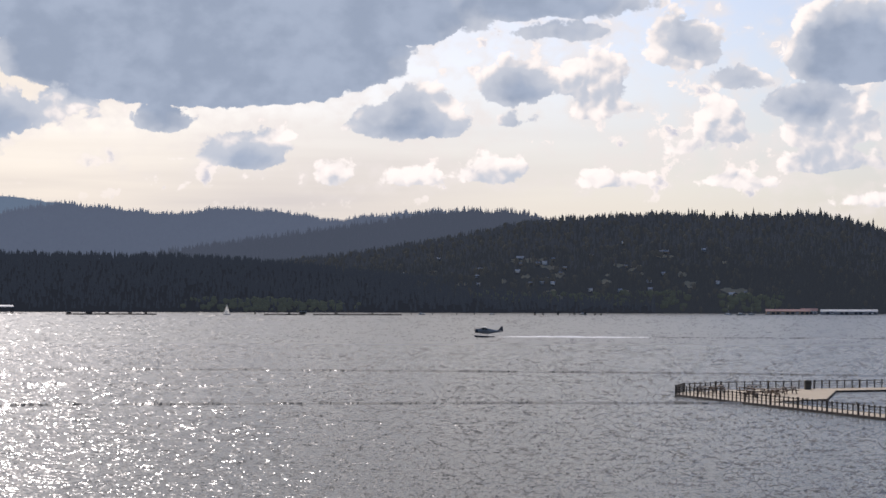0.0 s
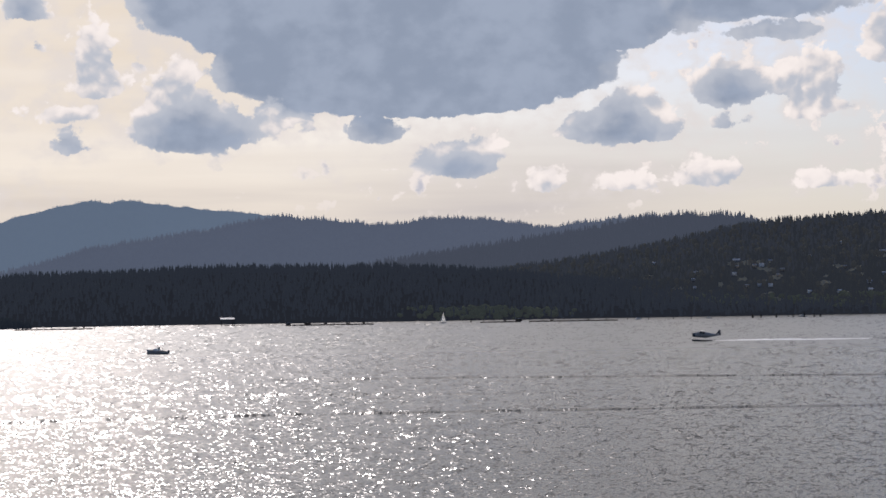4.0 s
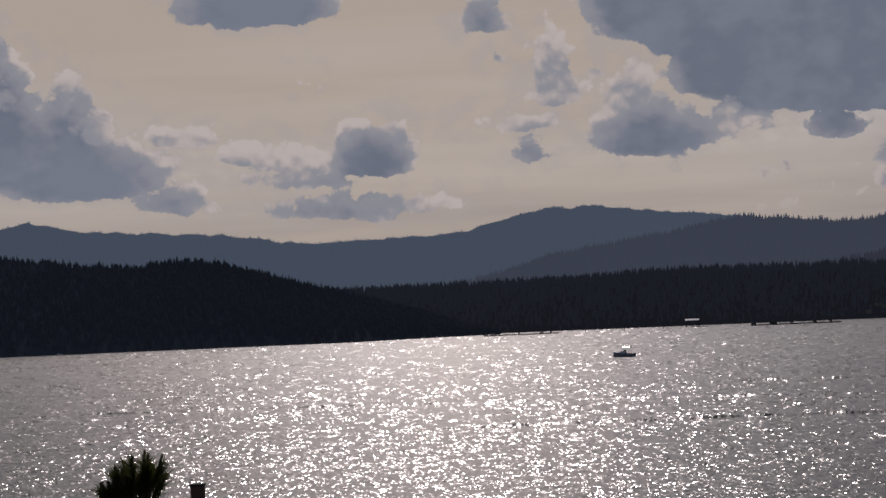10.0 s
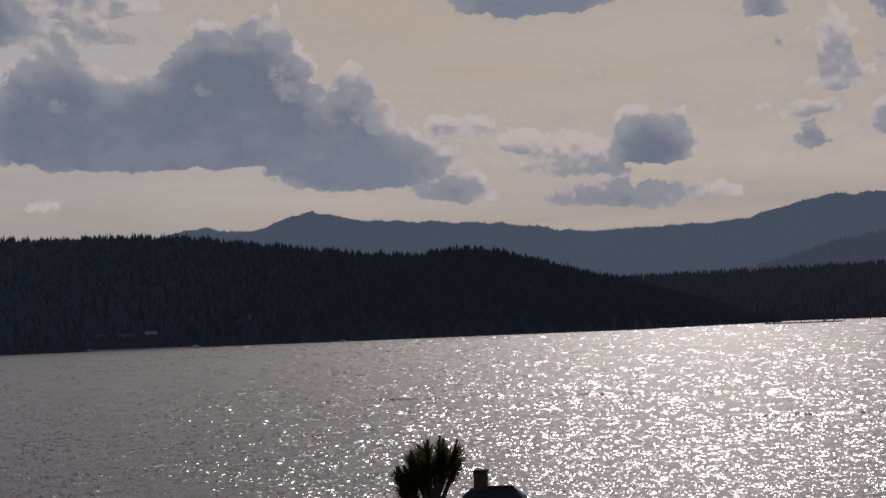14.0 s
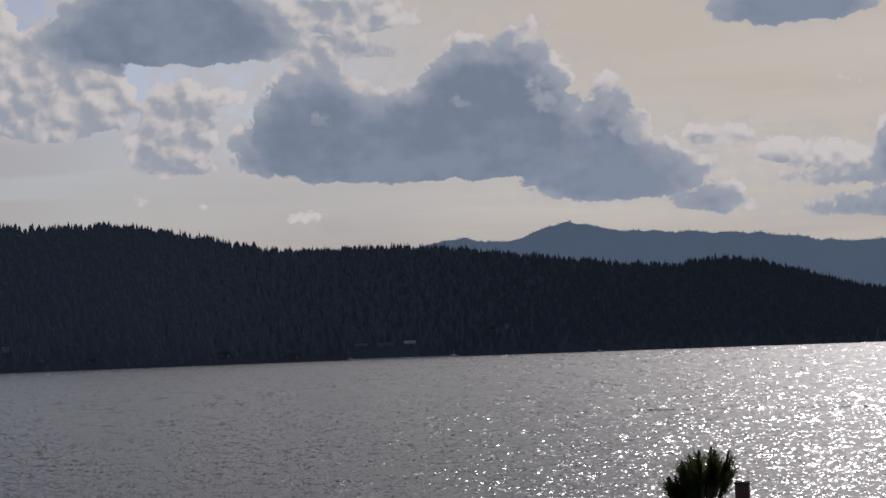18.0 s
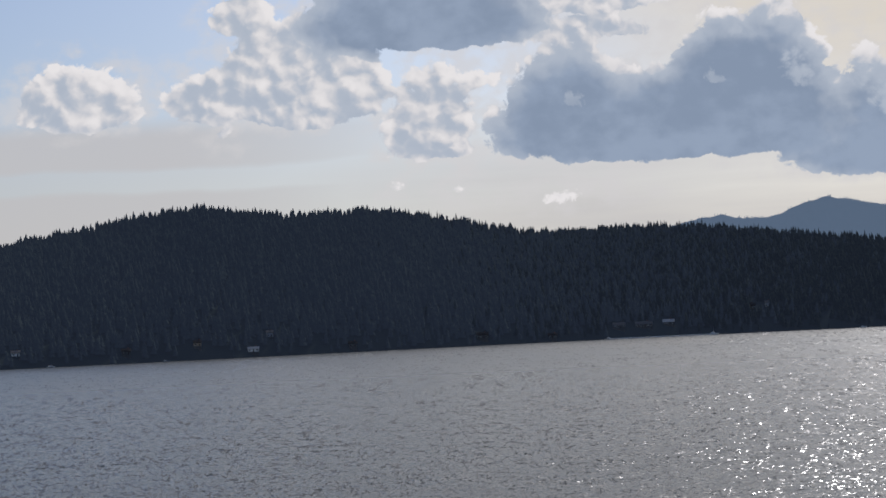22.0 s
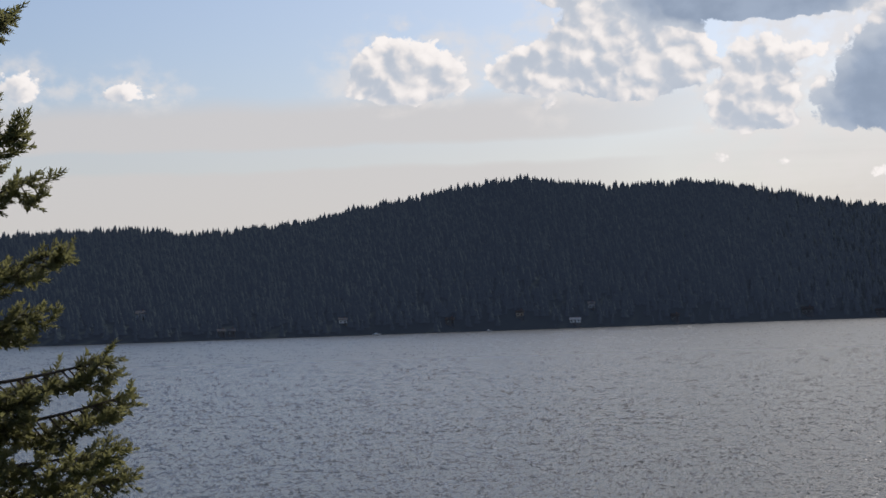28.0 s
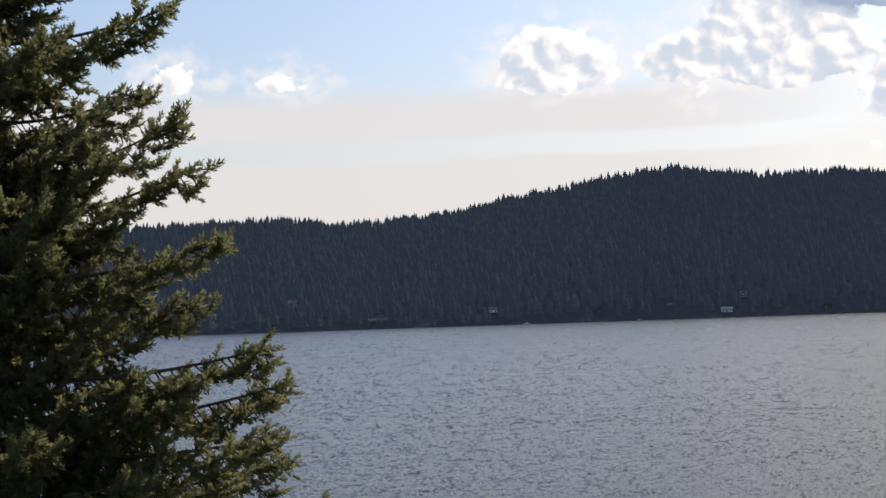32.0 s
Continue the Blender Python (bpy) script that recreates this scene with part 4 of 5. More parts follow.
def motor_boat(m):
    t = thing("motor_boat", "small grey cabin motorboat with dark bimini lying on the lake", "boat", m)
    part("hull", loft(B(), hull(6.8, 2.5, 1.25)), M["grey_paint"], t, "grey hull")
    part("deck", loft(B(), [[(x, y * 0.96, z + 0.02) for x, y, z in (r[0], r[-1])] + [(r[-1][0], r[-1][1] * 0.9, r[-1][2] + 0.1), (r[0][0], r[0][1] * 0.9, r[0][2] + 0.1)] for r in hull(6.8, 2.5, 1.25)[5:]]), M["white_paint"], t)
    cab = [[(x, w, 0.9), (x + d, w * 0.85, h), (x + d, -w * 0.85, h), (x, -w, 0.9)] for x, w, h, d in ((-0.6, 0.95, 1.75, 0.1), (0.6, 0.9, 1.7, 0), (1.7, 0.6, 1.4, -0.1))]
    part("cabin", loft(B(), cab), M["white_paint"], t)
    part("windscreen", box(B(), -0.35, 0, 1.9, 0.06, 1.7, 0.42, 0, 0.01), M["glass"], t)
    for x in (-1.9, -0.3):
        for y in (-0.95, 0.95):
            part("bimini_pole", rod(B(), (x, y, 1.05), (x - 0.15, y * 0.95, 2.95), 0.05, sides=6), M["alloy"], t)
    top = [[(x, -1.05, 2.9), (x, -0.5, 3.06), (x, 0.5, 3.06), (x, 1.05, 2.9), (x, 0.5, 2.94), (x, -0.5, 2.94)] for x in (-2.4, -1.2, 0.1)]
    part("bimini", loft(B(), top), M["dark_hull"], t, "dark canvas bimini")
    part("seat", box(B(), -1.6, 0, 0.95, 0.6, 1.7, 0.4, 0, 0.05), M["tan_paint"], t)
    part("outboard_motor", box(B(), -3.45, 0, 0.75, 0.45, 0.5, 0.9, 0, 0.1), M["dark_hull"], t)
    return t


x, y, _ = polar(14.25, 600)
motor_boat(pose(x, y, 0.0, 0, 0, 172))


def sail_boat(m):
    t = thing("sailing_boat", "white sloop with both sails set far out on the lake", "boat", m)
    part("hull", loft(B(), hull(9.5, 2.8, 1.2, 0.4)), M["white_paint"], t)
    part("cabin", loft(B(), [[(x, 0.8 * k, 1.1), (x, 0.6 * k, 1.6), (x, -0.6 * k, 1.6), (x, -0.8 * k, 1.1)] for x, k in ((-1.5, 1), (0.5, 1), (1.9, 0.6))]), M["white_paint"], t)
    part("mast", rod(B(), (0.8, 0, 1.1), (0.8, 0, 14.5), 0.12, 0.07), M["alloy"], t)
    part("boom", rod(B(), (0.8, 0, 2.2), (-3.6, 0.9, 2.3), 0.09), M["alloy"], t)

    def sheet(corners, belly):
        a, b, c = [Vector(p) for p in corners]
        bm = B()
        n = 7
        rows = []
        for i in range(n):
            s = i / (n - 1)
            p, q = a.lerp(c, s), b.lerp(c, s)
            rows.append([bm.verts.new(p.lerp(q, u) + Vector((0, math.sin(u * math.pi) * belly * (1 - s), 0))) for u in (0, 0.25, 0.5, 0.75, 1)])
        for r0, r1 in zip(rows, rows[1:]):
            for i in range(4):
                bm.faces.new((r0[i], r0[i + 1], r1[i + 1], r1[i]))
        bmesh.ops.solidify(bm, geom=bm.faces[:], thickness=0.03)
        return bm

    part("mainsail", sheet(((0.7, 0, 2.4), (-3.5, 0.9, 2.5), (0.7, 0, 14.2)), 0.5), M["sail"], t)
    part("jib", sheet(((4.5, 0, 1.6), (0.6, 0.7, 1.9), (0.9, 0, 12.5)), 0.4), M["sail"], t)
    part("rudder", box(B(), -4.7, 0, 0.1, 0.3, 0.08, 1.2), M["white_paint"], t)
    return t


x, y, _ = polar(6.15, 2720)
sail_boat(pose(x, y, 0, 0, 0, 25))


def seaplane(m):
    """A high-wing single-engined floatplane, nose towards +x."""
    t = thing("seaplane", "grey and dark high-wing floatplane running fast on the lake", "seaplane", m)
    body = []
    for x, r, h, z in ((4.2, 0.30, 0.32, 0), (4.0, 0.55, 0.58, 0), (3.2, 0.66, 0.72, 0), (2.4, 0.68, 0.92, 0.1), (1.2, 0.70, 1.02, 0.15), (-0.5, 0.66, 0.95, 0.1), (-2.2, 0.45, 0.62, 0.12), (-4.0, 0.2, 0.32, 0.22), (-5.0, 0.08, 0.16, 0.3)):
        body.append([(x, r * math.cos(a), z + h * math.sin(a)) for a in [i * math.pi / 6 for i in range(12)]])
    part("fuselage", loft(B(), body), M["grey_paint"], t, "grey painted fuselage", smooth=True)
    part("cowling", loft(B(), [[(x, r * math.cos(i * math.pi / 6), r * math.sin(i * math.pi / 6)) for i in range(12)] for x, r in ((4.25, 0.5), (4.15, 0.68), (3.2, 0.74))]), M["dark_hull"], t, "dark engine cowling")
    foil = [(0.95, 0.0), (0.6, 0.14), (0, 0.16), (-0.85, 0.0), (0, -0.06), (0.6, -0.07)]
    part("wing", loft(B(), [[(1.0 + u, y, 1.22 + v + abs(y) * 0.02) for u, v in foil] for y in (-7.3, -3.5, 0, 3.5, 7.3)]), M["white_paint"], t, "white high wing")
    part("tailplane", loft(B(), [[(-4.6 + u * 0.7, y, 0.5 + v * 0.5) for u, v in foil] for y in (-2.4, 0, 2.4)]), M["white_paint"], t)
    fin = [(-3.6, 0.35), (-4.6, 2.0), (-5.2, 2.05), (-5.4, 0.25)]
    part("tail_fin", loft(B(), [[(x, -0.07, z) for x, z in fin], [(x, 0.07, z) for x, z in fin]]), M["dark_hull"], t)
    part("windscreen", loft(B(), [[(2.3, y, 0.95) for y in (-0.55, 0, 0.55)] + [(2.35, 0, 0.9)], [(1.75, y, 1.28) for y in (-0.5, 0, 0.5)] + [(1.8, 0, 1.2)]]), M["glass"], t)
    for s in (-1, 1):
        for x in (1.4, 0.4):
            part("side_window", box(B(), x, s * 0.66, 0.75, 0.75, 0.06, 0.42, 0, 0.02), M["glass"], t)
        fl = []
        for i in range(10):
            u = i / 9
            x = 4.3 - 7.0 * u
            k = min(1, u * 5 + 0.12) * (1 if u < 0.55 else max(0.15, 1 - (u - 0.55) * 1.8))
            fl.append([(x, s * 1.35 + 0.38 * k, -1.75), (x, s * 1.35, -1.6), (x, s * 1.35 - 0.38 * k, -1.75), (x, s * 1.35 - 0.3 * k, -1.95 - 0.1 * k), (x, s * 1.35, -2.0 - 0.32 * k), (x, s * 1.35 + 0.3 * k, -1.95 - 0.1 * k)])
        part("float", loft(B(), fl), M["dark_hull"], t, "dark painted float")
        for x in (2.4, -0.2):
            part("float_strut", rod(B(), (x, s * 0.45, -0.7), (x, s * 1.35, -1.72), 0.10, sides=6), M["alloy"], t)
        part("wing_strut", rod(B(), (1.1, s * 0.6, -0.4), (1.0, s * 3.6, 1.25), 0.06, sides=6), M["alloy"], t)
    part("spreader", rod(B(), (2.4, -1.35, -1.75), (2.4, 1.35, -1.75), 0.05, sides=6), M["alloy"], t)
    blade = B()
    box(blade, 4.42, 0, 0, 0.06, 0.16, 2.5, 0, 0.02)
    part("propeller", blade, M["post_wood"], t)
    return t


x, y, _ = polar(-1.27, 690)
seaplane(pose(x, y, 1.95, 0, -3, 178))


# ---- far shore: marina, piles, rafts ----
def long_shed(az, d, length, deep, high, roof, wall, label, bays, turn=0.0):
    x, y, _ = polar(az, d)
    t = thing("marina_shed", label, "shed", pose(x, y, 0, 0, 0, az + turn))
    part("pontoon", box(B(), 0, 0, 0.3, length + 3, deep + 3, 0.8), M["log"], t)
    wall_ob = part("wall", box(B(), 0, 0, 0.7 + high * 0.3, length, deep, high * 0.6), wall, t)
    e = 0.8
    prof = [(-deep / 2 - e, 0.7 + high * 0.58), (0, 0.7 + high), (deep / 2 + e, 0.7 + high * 0.58), (deep / 2 + e, 0.9 + high * 0.58), (0, 1.0 + high), (-deep / 2 - e, 0.9 + high * 0.58)]
    part("roof", loft(B(), [[(s * (length / 2 + e), p, q) for p, q in prof] for s in (-1, 1)]), roof, t)
    for i in range(bays):
        u = (i + 0.5) / bays * length - length / 2
        part("door", box(B(), u, -deep / 2 - 0.05, 0.7 + high * 0.24, length / bays * 0.62, 0.25, high * 0.42), M["dark_hull"] if i % 3 else M["grey_paint"], wall_ob)
    return t


long_shed(-9.75, 3330, 70, 14, 8.0, M["red_roof"], M["tan_paint"], "long boat shed with a faded red roof on the far shore", 9, 3)
long_shed(-10.35, 3350, 26, 12, 9.5, M["red_roof"], M["white_paint"], "boat shed with red roof and white upper wall", 4, 0)
long_shed(-11.45, 3330, 90, 16, 8.0, M["steel_roof"], M["grey_paint"], "long grey metal-roofed boat shed at the far shore", 12, -2)
long_shed(-13.4, 3330, 100, 16, 8.5, M["steel_roof"], M["grey_paint"], "long grey metal-roofed boat shed at the far shore", 12, 0)


def moored_boat(az, d, length, mat, mast=0.0):
    x, y, _ = polar(az, d)
    t = thing("moored_boat", "small pale boat moored by the far shore", "boat", pose(x, y, 0, 0, 0, az + random.uniform(-30, 30)), "boats moored at the far shore")
    part("hull", loft(B(), hull(length, length * 0.32, length * 0.14)), mat, t)
    part("cabin", box(B(), -length * 0.08, 0, length * 0.2, length * 0.35, length * 0.2, length * 0.14, 0, 0.1), M["white_paint"], t)
    if mast:
        part("mast", rod(B(), (0, 0, length * 0.15), (0, 0, mast), 0.12, 0.06, 6), M["alloy"], t)


for az, d, ln, mast in ((-8.1, 3050, 12, 16), (-8.45, 3000, 15, 0), (-8.75, 3040, 11, 13), (-1.4, 2900, 9, 0), (-4.0, 2950, 12, 0), (0.6, 2900, 11, 0), (-11.0, 3260, 12, 0), (-12.1, 3270, 10, 0),
                        (34.35, 2140, 11, 9), (37.3, 2100, 9, 0), (53.1, 1690, 7, 0), (49.9, 1745, 6, 0), (30.2, 2215, 8, 0)):
    moored_boat(az, d, ln, random.choice((M["white_paint"], M["grey_paint"])), mast)


def dolphin(az, d, h, n):
    x, y, _ = polar(az, d)
    t = thing("mooring_piles", "cluster of dark old timber piles standing in the lake", "piles", pose(x, y, 0), "old piles along the far shore")
    for i in range(n):
        a = i * 2.4
        r = 0.8 if n > 1 else 0
        part("pile", rod(B(), (r * math.cos(a) * 1.4, r * math.sin(a) * 1.4, -1), (r * 0.6 * math.cos(a), r * 0.6 * math.sin(a), h * random.uniform(0.8, 1)), 0.55, 0.42, 7), M["pile_wood"], t)
    if n > 1:
        part("cap_band", rod(B(), (0, 0, h * 0.62), (0, 0, h * 0.7), 1.35, 1.3, 8), M["pile_wood"], t)


for az, h, n in ((-2.62, 7, 4), (-2.85, 6, 2), (-3.28, 7, 4), (-3.62, 5, 1), (-3.75, 6, 2), (-4.05, 7, 3), (-4.33, 6, 2), (-4.5, 5, 2), (5.35, 7, 2), (5.0, 4, 1), (4.7, 5, 1), (3.3, 4, 1), (2.7, 5, 1), (2.1, 4, 1), (1.5, 4, 1), (0.9, 5, 1), (0.3, 4, 1),
                 (-0.4, 4, 1), (-0.9, 4, 1), (16.3, 6, 2), (16.0, 5, 1), (15.3, 5, 1), (17.2, 5, 2), (17.6, 5, 1), (18.0, 4, 1), (13.1, 5, 1), (14.2, 5, 1)):
    dolphin(az, 2820 + random.uniform(-60, 60), h * 0.85, n)


def log_raft(az0, az1, d, label, sheds):
    """A low raft of logs with a few huts on it."""
    az = (az0 + az1) / 2
    length = d * radians(abs(az1 - az0))
    x, y, _ = polar(az, d)
    t = thing("log_raft", label, "raft", pose(x, y, 0, 0, 0, az))
    for i in range(int(length / 9)):
        u = -length / 2 + (i + 0.5) * 9
        for k in range(3):
            part("log", rod(B(), (u - 4.3, -4 + k * 4 + random.uniform(-1, 1), 0.7), (u + 4.3, -4 + k * 4 + random.uniform(-1, 1), 0.8), random.uniform(0.7, 1.15), 0.75, 7), M["log"], t)
    for u, w, h in sheds:
        hut = part("hut", box(B(), u * length / 2, 0, 1.4 + h / 2, w, 4, h, 0, 0.1), M["log"], t)
        part("hut_roof", box(B(), u * length / 2, 0, 1.6 + h, w + 1.2, 5, 0.35), M["steel_roof"] if h > 2.5 else M["log"], hut)


log_raft(8.1, 10.65, 2650, "low log boom with small huts floating on the lake", ((-0.93, 6, 2.6), (-0.5, 9, 2.2), (-0.1, 4, 1.5), (0.4, 5, 1.4), (0.75, 3, 2.4)))
log_raft(3.9, 5.1, 2650, "low raft of logs with a dark hut", ((0.2, 3, 1.5), (0.85, 9, 3.0)))
log_raft(1.1, 3.7, 2650, "long thin boom of floating logs", ((-0.5, 4, 1.2), (0.3, 3, 1.2)))
log_raft(16.0, 18.2, 2650, "long thin boom of floating logs", ((0.5, 4, 1.2),))


def shelter(az, d):
    x, y, _ = polar(az, d)
    t = thing("boat_shelter", "open boat shelter with a white roof on dark piles", "shelter", pose(x, y, 0, 0, 0, az))
    for u in (-9, 7, 9.5):
        for v in (-3, 3):
            part("pile", rod(B(), (u, v, -1), (u, v, 10.2), 0.7, 0.6, 7), M["pile_wood"], t)
    part("roof", loft(B(), [[(u, -5, 10.0), (u, 0, 12.2), (u, 5, 10.0), (u, 5, 10.4), (u, 0, 12.7), (u, -5, 10.4)] for u in (-11, 10.5)]), M["white_paint"], t)
    part("landing", box(B(), 10, 0, 0.6, 30, 5, 0.8), M["log"], t)


shelter(12.28, 3050)


# ---- houses ----
def house(az, hill, s, w, d, h, wall, roof, label, lift=0.0, turn=0.0):
    dist, z = hill.place(np.array([float(az)]), np.array([s]))
    x, y, _ = polar(az, float(dist[0]))
    t = thing("house", label, "house", pose(x, y, float(z[0]) + lift, 0, 0, az + turn), "houses across the lake")
    part("foundation", box(B(), 0, 0, -2.0, w * 0.98, d * 0.98, 4.2), M["weathered"], t)
    wall_ob = part("wall", box(B(), 0, 0, h * 0.5, w, d, h), wall, t)
    e = 0.5
    prof = [(-d / 2 - e, h - 0.2), (0, h + d * 0.36), (d / 2 + e, h - 0.2), (d / 2 + e, h + 0.1), (0, h + d * 0.36 + 0.3), (-d / 2 - e, h + 0.1)]
    roof_ob = part("roof", loft(B(), [[(k * (w / 2 + e), p, q) for p, q in prof] for k in (-1, 1)]), roof, t)
    part("chimney", box(B(), w * 0.22, d * 0.12, h + d * 0.4, 0.8, 0.8, 2.2), M["brick"], roof_ob)
    n = max(2, int(w / 3))
    for lvl in range(max(1, int(h / 2.8))):
        for i in range(n):
            u = (i + 0.5) / n * w - w / 2
            if lvl == 0 and i == n // 2:
                part("door", box(B(), u, -d / 2 - 0.03, 1.05, 1.0, 0.14, 2.1), M["post_wood"], t)
                continue
            win = part("window", box(B(), u, -d / 2 - 0.03, 1.5 + lvl * 2.8, 1.5, 0.14, 1.3), M["white_paint"], t)
            part("pane", box(B(), u, -d / 2 - 0.12, 1.5 + lvl * 2.8, 1.25, 0.06, 1.05), M["glass"], win)
    return t


for az, s, w, d, h, wall, roof, label in (
        (47.43, 0.015, 10, 5, 2.6, "white_paint", "grey_paint", "low pale grey lakeside house with metal roof"),
        (46.95, 0.07, 6, 5, 4.0, "grey_paint", "weathered", "tall pale grey house among the pines"),
        (54.05, 0.05, 7, 5, 2.8, "white_paint", "weathered", "pale grey lakeside cottage"),
        (40.9, 0.03, 12, 8, 3.2, "weathered", "shingle", "grey house half hidden at the lake's edge"),
        (37.0, 0.05, 13, 8, 2.8, "weathered", "weathered", "long grey lodge half hidden above the beach"),
        (36.3, 0.055, 18, 8, 2.8, "weathered", "weathered", "long brown-grey lodge building above the beach"),
        (35.6, 0.06, 12, 8, 2.8, "weathered", "grey_paint", "grey lodge building above the beach"),
        (33.3, 0.16, 12, 8, 3.0, "weathered", "shingle", "brown-grey house in a clearing on the slope"),
        (32.8, 0.19, 6, 6, 4.6, "grey_paint", "weathered", "grey house in a clearing on the slope"),
        (57.5, 0.02, 6, 5, 2.8, "weathered", "weathered", "small brown cottage at the shore"),
        (57.22, 0.02, 6, 5, 2.8, "weathered", "weathered", "small brown cottage at the shore"),
        (59.75, 0.14, 8, 6, 4.6, "grey_paint", "weathered", "pale grey square house on the slope"),
        (51.0, 0.03, 8, 6, 3.0, "weathered", "shingle", "grey cottage in the trees by the water"),
        (44.6, 0.015, 8, 6, 3.0, "weathered", "shingle", "dim grey cottage by the water"),
        (38.9, 0.015, 9, 6, 3.0, "weathered", "shingle", "dim grey cottage by the water"),
        (49.0, 0.04, 7, 6, 3.0, "tan_paint", "shingle", "tan cottage in the trees by the water")):
    house(az, hill_left, s, w, d, h, M[wall], M[roof], label)
for i, (az, s, w) in enumerate(FAR_HOUSES):
    wall, roof, say = (("white_paint", "white_paint", "bright white house high on the wooded hillside"), ("white_paint", "steel_roof", "pale house in a clearing on the far hillside"), ("tan_paint", "grey_paint", "pale tan house among the far trees"),
                       ("grey_paint", "steel_roof", "grey house half hidden among the far trees"))[0 if i == 0 else 1 + i % 3]
    house(az, hill_right, s, w, min(8, w * 0.8), 3.2 if w > 12 else 4.2, M[wall], M[roof], say)


def beach_pier():
    x0, y0, _ = polar(37.3, 2070)
    x1, y1, _ = polar(34.35, 2110)
    t = thing("pier", "long pale low pier along the near shore", "pier")
    part("walkway", box(B(), (x0 + x1) / 2, (y0 + y1) / 2, 0.9, math.dist((x0, y0), (x1, y1)), 4, 1.1, math.degrees(math.atan2(y1 - y0, x1 - x0))), M["white_paint"], t)
    for p in along((x0, y0, 0), (x1, y1, 0), 9):
        part("pile", rod(B(), (p.x, p.y, -1), (p.x, p.y, 1.6), 0.3, sides=6), M["pile_wood"], t)


beach_pier()


def near_cottage():
    """The cottage below the bank: only its roof's top and the chimney reach into view."""
    x, y, _ = polar(26.2, 55)
    t = thing("cottage", "dark-roofed cottage with a square chimney below the bank", "cottage", pose(x, y, 1.69, 0, 0, 20))
    part("wall", box(B(), 0, 0, 0.9, 4.6, 5.4, 2.2), M["tan_paint"], t)
    top = 3.98
    roof = B()
    eave = [(-2.7, -3.1, 1.9), (2.7, -3.1, 1.9), (2.7, 3.1, 1.9), (-2.7, 3.1, 1.9)]
    rv = [roof.verts.new(p) for p in eave] + [roof.verts.new(p) for p in ((-0.48, 0, top), (0.68, 0, top))]
    for f in ((0, 1, 5, 4), (1, 2, 5), (2, 3, 4, 5), (3, 0, 4)):
        roof.faces.new([rv[i] for i in f])
    roof.faces.new([rv[i] for i in (3, 2, 1, 0)])
    roof_ob = part("roof", roof, M["shingle"], t, "dark shingle hip roof")
    part("ridge_cap", box(B(), 0.14, 0, top + 0.01, 1.1, 0.16, 0.06, 0, 0.02), M["shingle"], roof_ob)
    stack = part("chimney", box(B(), -0.22, 0.1, top + 0.02, 0.36, 0.36, 0.86), M["brick"], t)
    part("chimney_cap", box(B(), -0.22, 0.1, top + 0.45, 0.41, 0.41, 0.06, 0, 0.01), M["shingle"], stack)
    part("door", box(B(), 1.5, -2.73, 0.9, 0.9, 0.1, 1.9), M["post_wood"], t)
    for u in (-1.4, 0.2):
        part("window", box(B(), u, -2.73, 1.2, 1.1, 0.1, 1.0), M["glass"], t)


near_cottage()


# ---- the trees close by ----
def sprig_mesh(rng, length, count, needle, thick):
    """One leafy shoot along +x: needles all round a thin stem."""
    v, f = [], []
    for i in range(count):
        u = (i + 0.3) / count
        a = i * 2.4 + rng.uniform(-0.3, 0.3)
        base = np.array([length * u, 0, 0])
        out = np.array([0.75 + 0.35 * u, math.cos(a), math.sin(a) * 0.75 + 0.15])
        out = out / np.linalg.norm(out) * needle * rng.uniform(0.75, 1.15) * (1.1 - 0.35 * u)
        side = np.cross(out, (rng.uniform(-1, 1), rng.uniform(-1, 1), 1.0))
        side = side / np.linalg.norm(side) * thick
        b = len(v)
        v += [base - side * 0.6, base + side * 0.6, base + out * 0.6 + side, base + out]
        f += [(b, b + 1, b + 2), (b, b + 2, b + 3)]
    return np.array(v), np.array(f)


def place_sprigs(sprigs, spots, ways, sizes, rng):
    """Many sprigs as one set of vertices and faces."""
    vs, fs, n = [], [], 0
    for p, w, k in zip(spots, ways, sizes):
        v, f = sprigs[rng.integers(len(sprigs))]
        x = w / np.linalg.norm(w)
        y = np.cross((0, 0, 1), x)
        y = y / (np.linalg.norm(y) + 1e-6)
        z = np.cross(x, y)
        a = rng.uniform(-0.6, 0.6)
        y, z = y * math.cos(a) + z * math.sin(a), z * math.cos(a) - y * math.sin(a)
        vs.append((v[:, :1] * x + v[:, 1:2] * y + v[:, 2:] * z) * k + p)
        fs.append(f + n)
        n += len(v)
    return np.concatenate(vs), np.concatenate(fs)


def curve_rods(paths, r0, r1, sides=5):
    bm = B()
    for pts, k in paths:
        m = len(pts) - 1
        rings = []
        for i, p in enumerate(pts):
            q = pts[min(i + 1, m)] - pts[max(i - 1, 0)]
            x = q / (np.linalg.norm(q) + 1e-9)
            y = np.cross(x, (0.1, 0.2, 1.0))
            y = y / (np.linalg.norm(y) + 1e-9)
            z = np.cross(x, y)
            r = (r0 + (r1 - r0) * i / m) * k
            rings.append([Vector(p + (y * math.cos(a) + z * math.sin(a)) * r) for a in [j * 2 * math.pi / sides for j in range(sides)]])
        loft(bm, rings)
    return bm


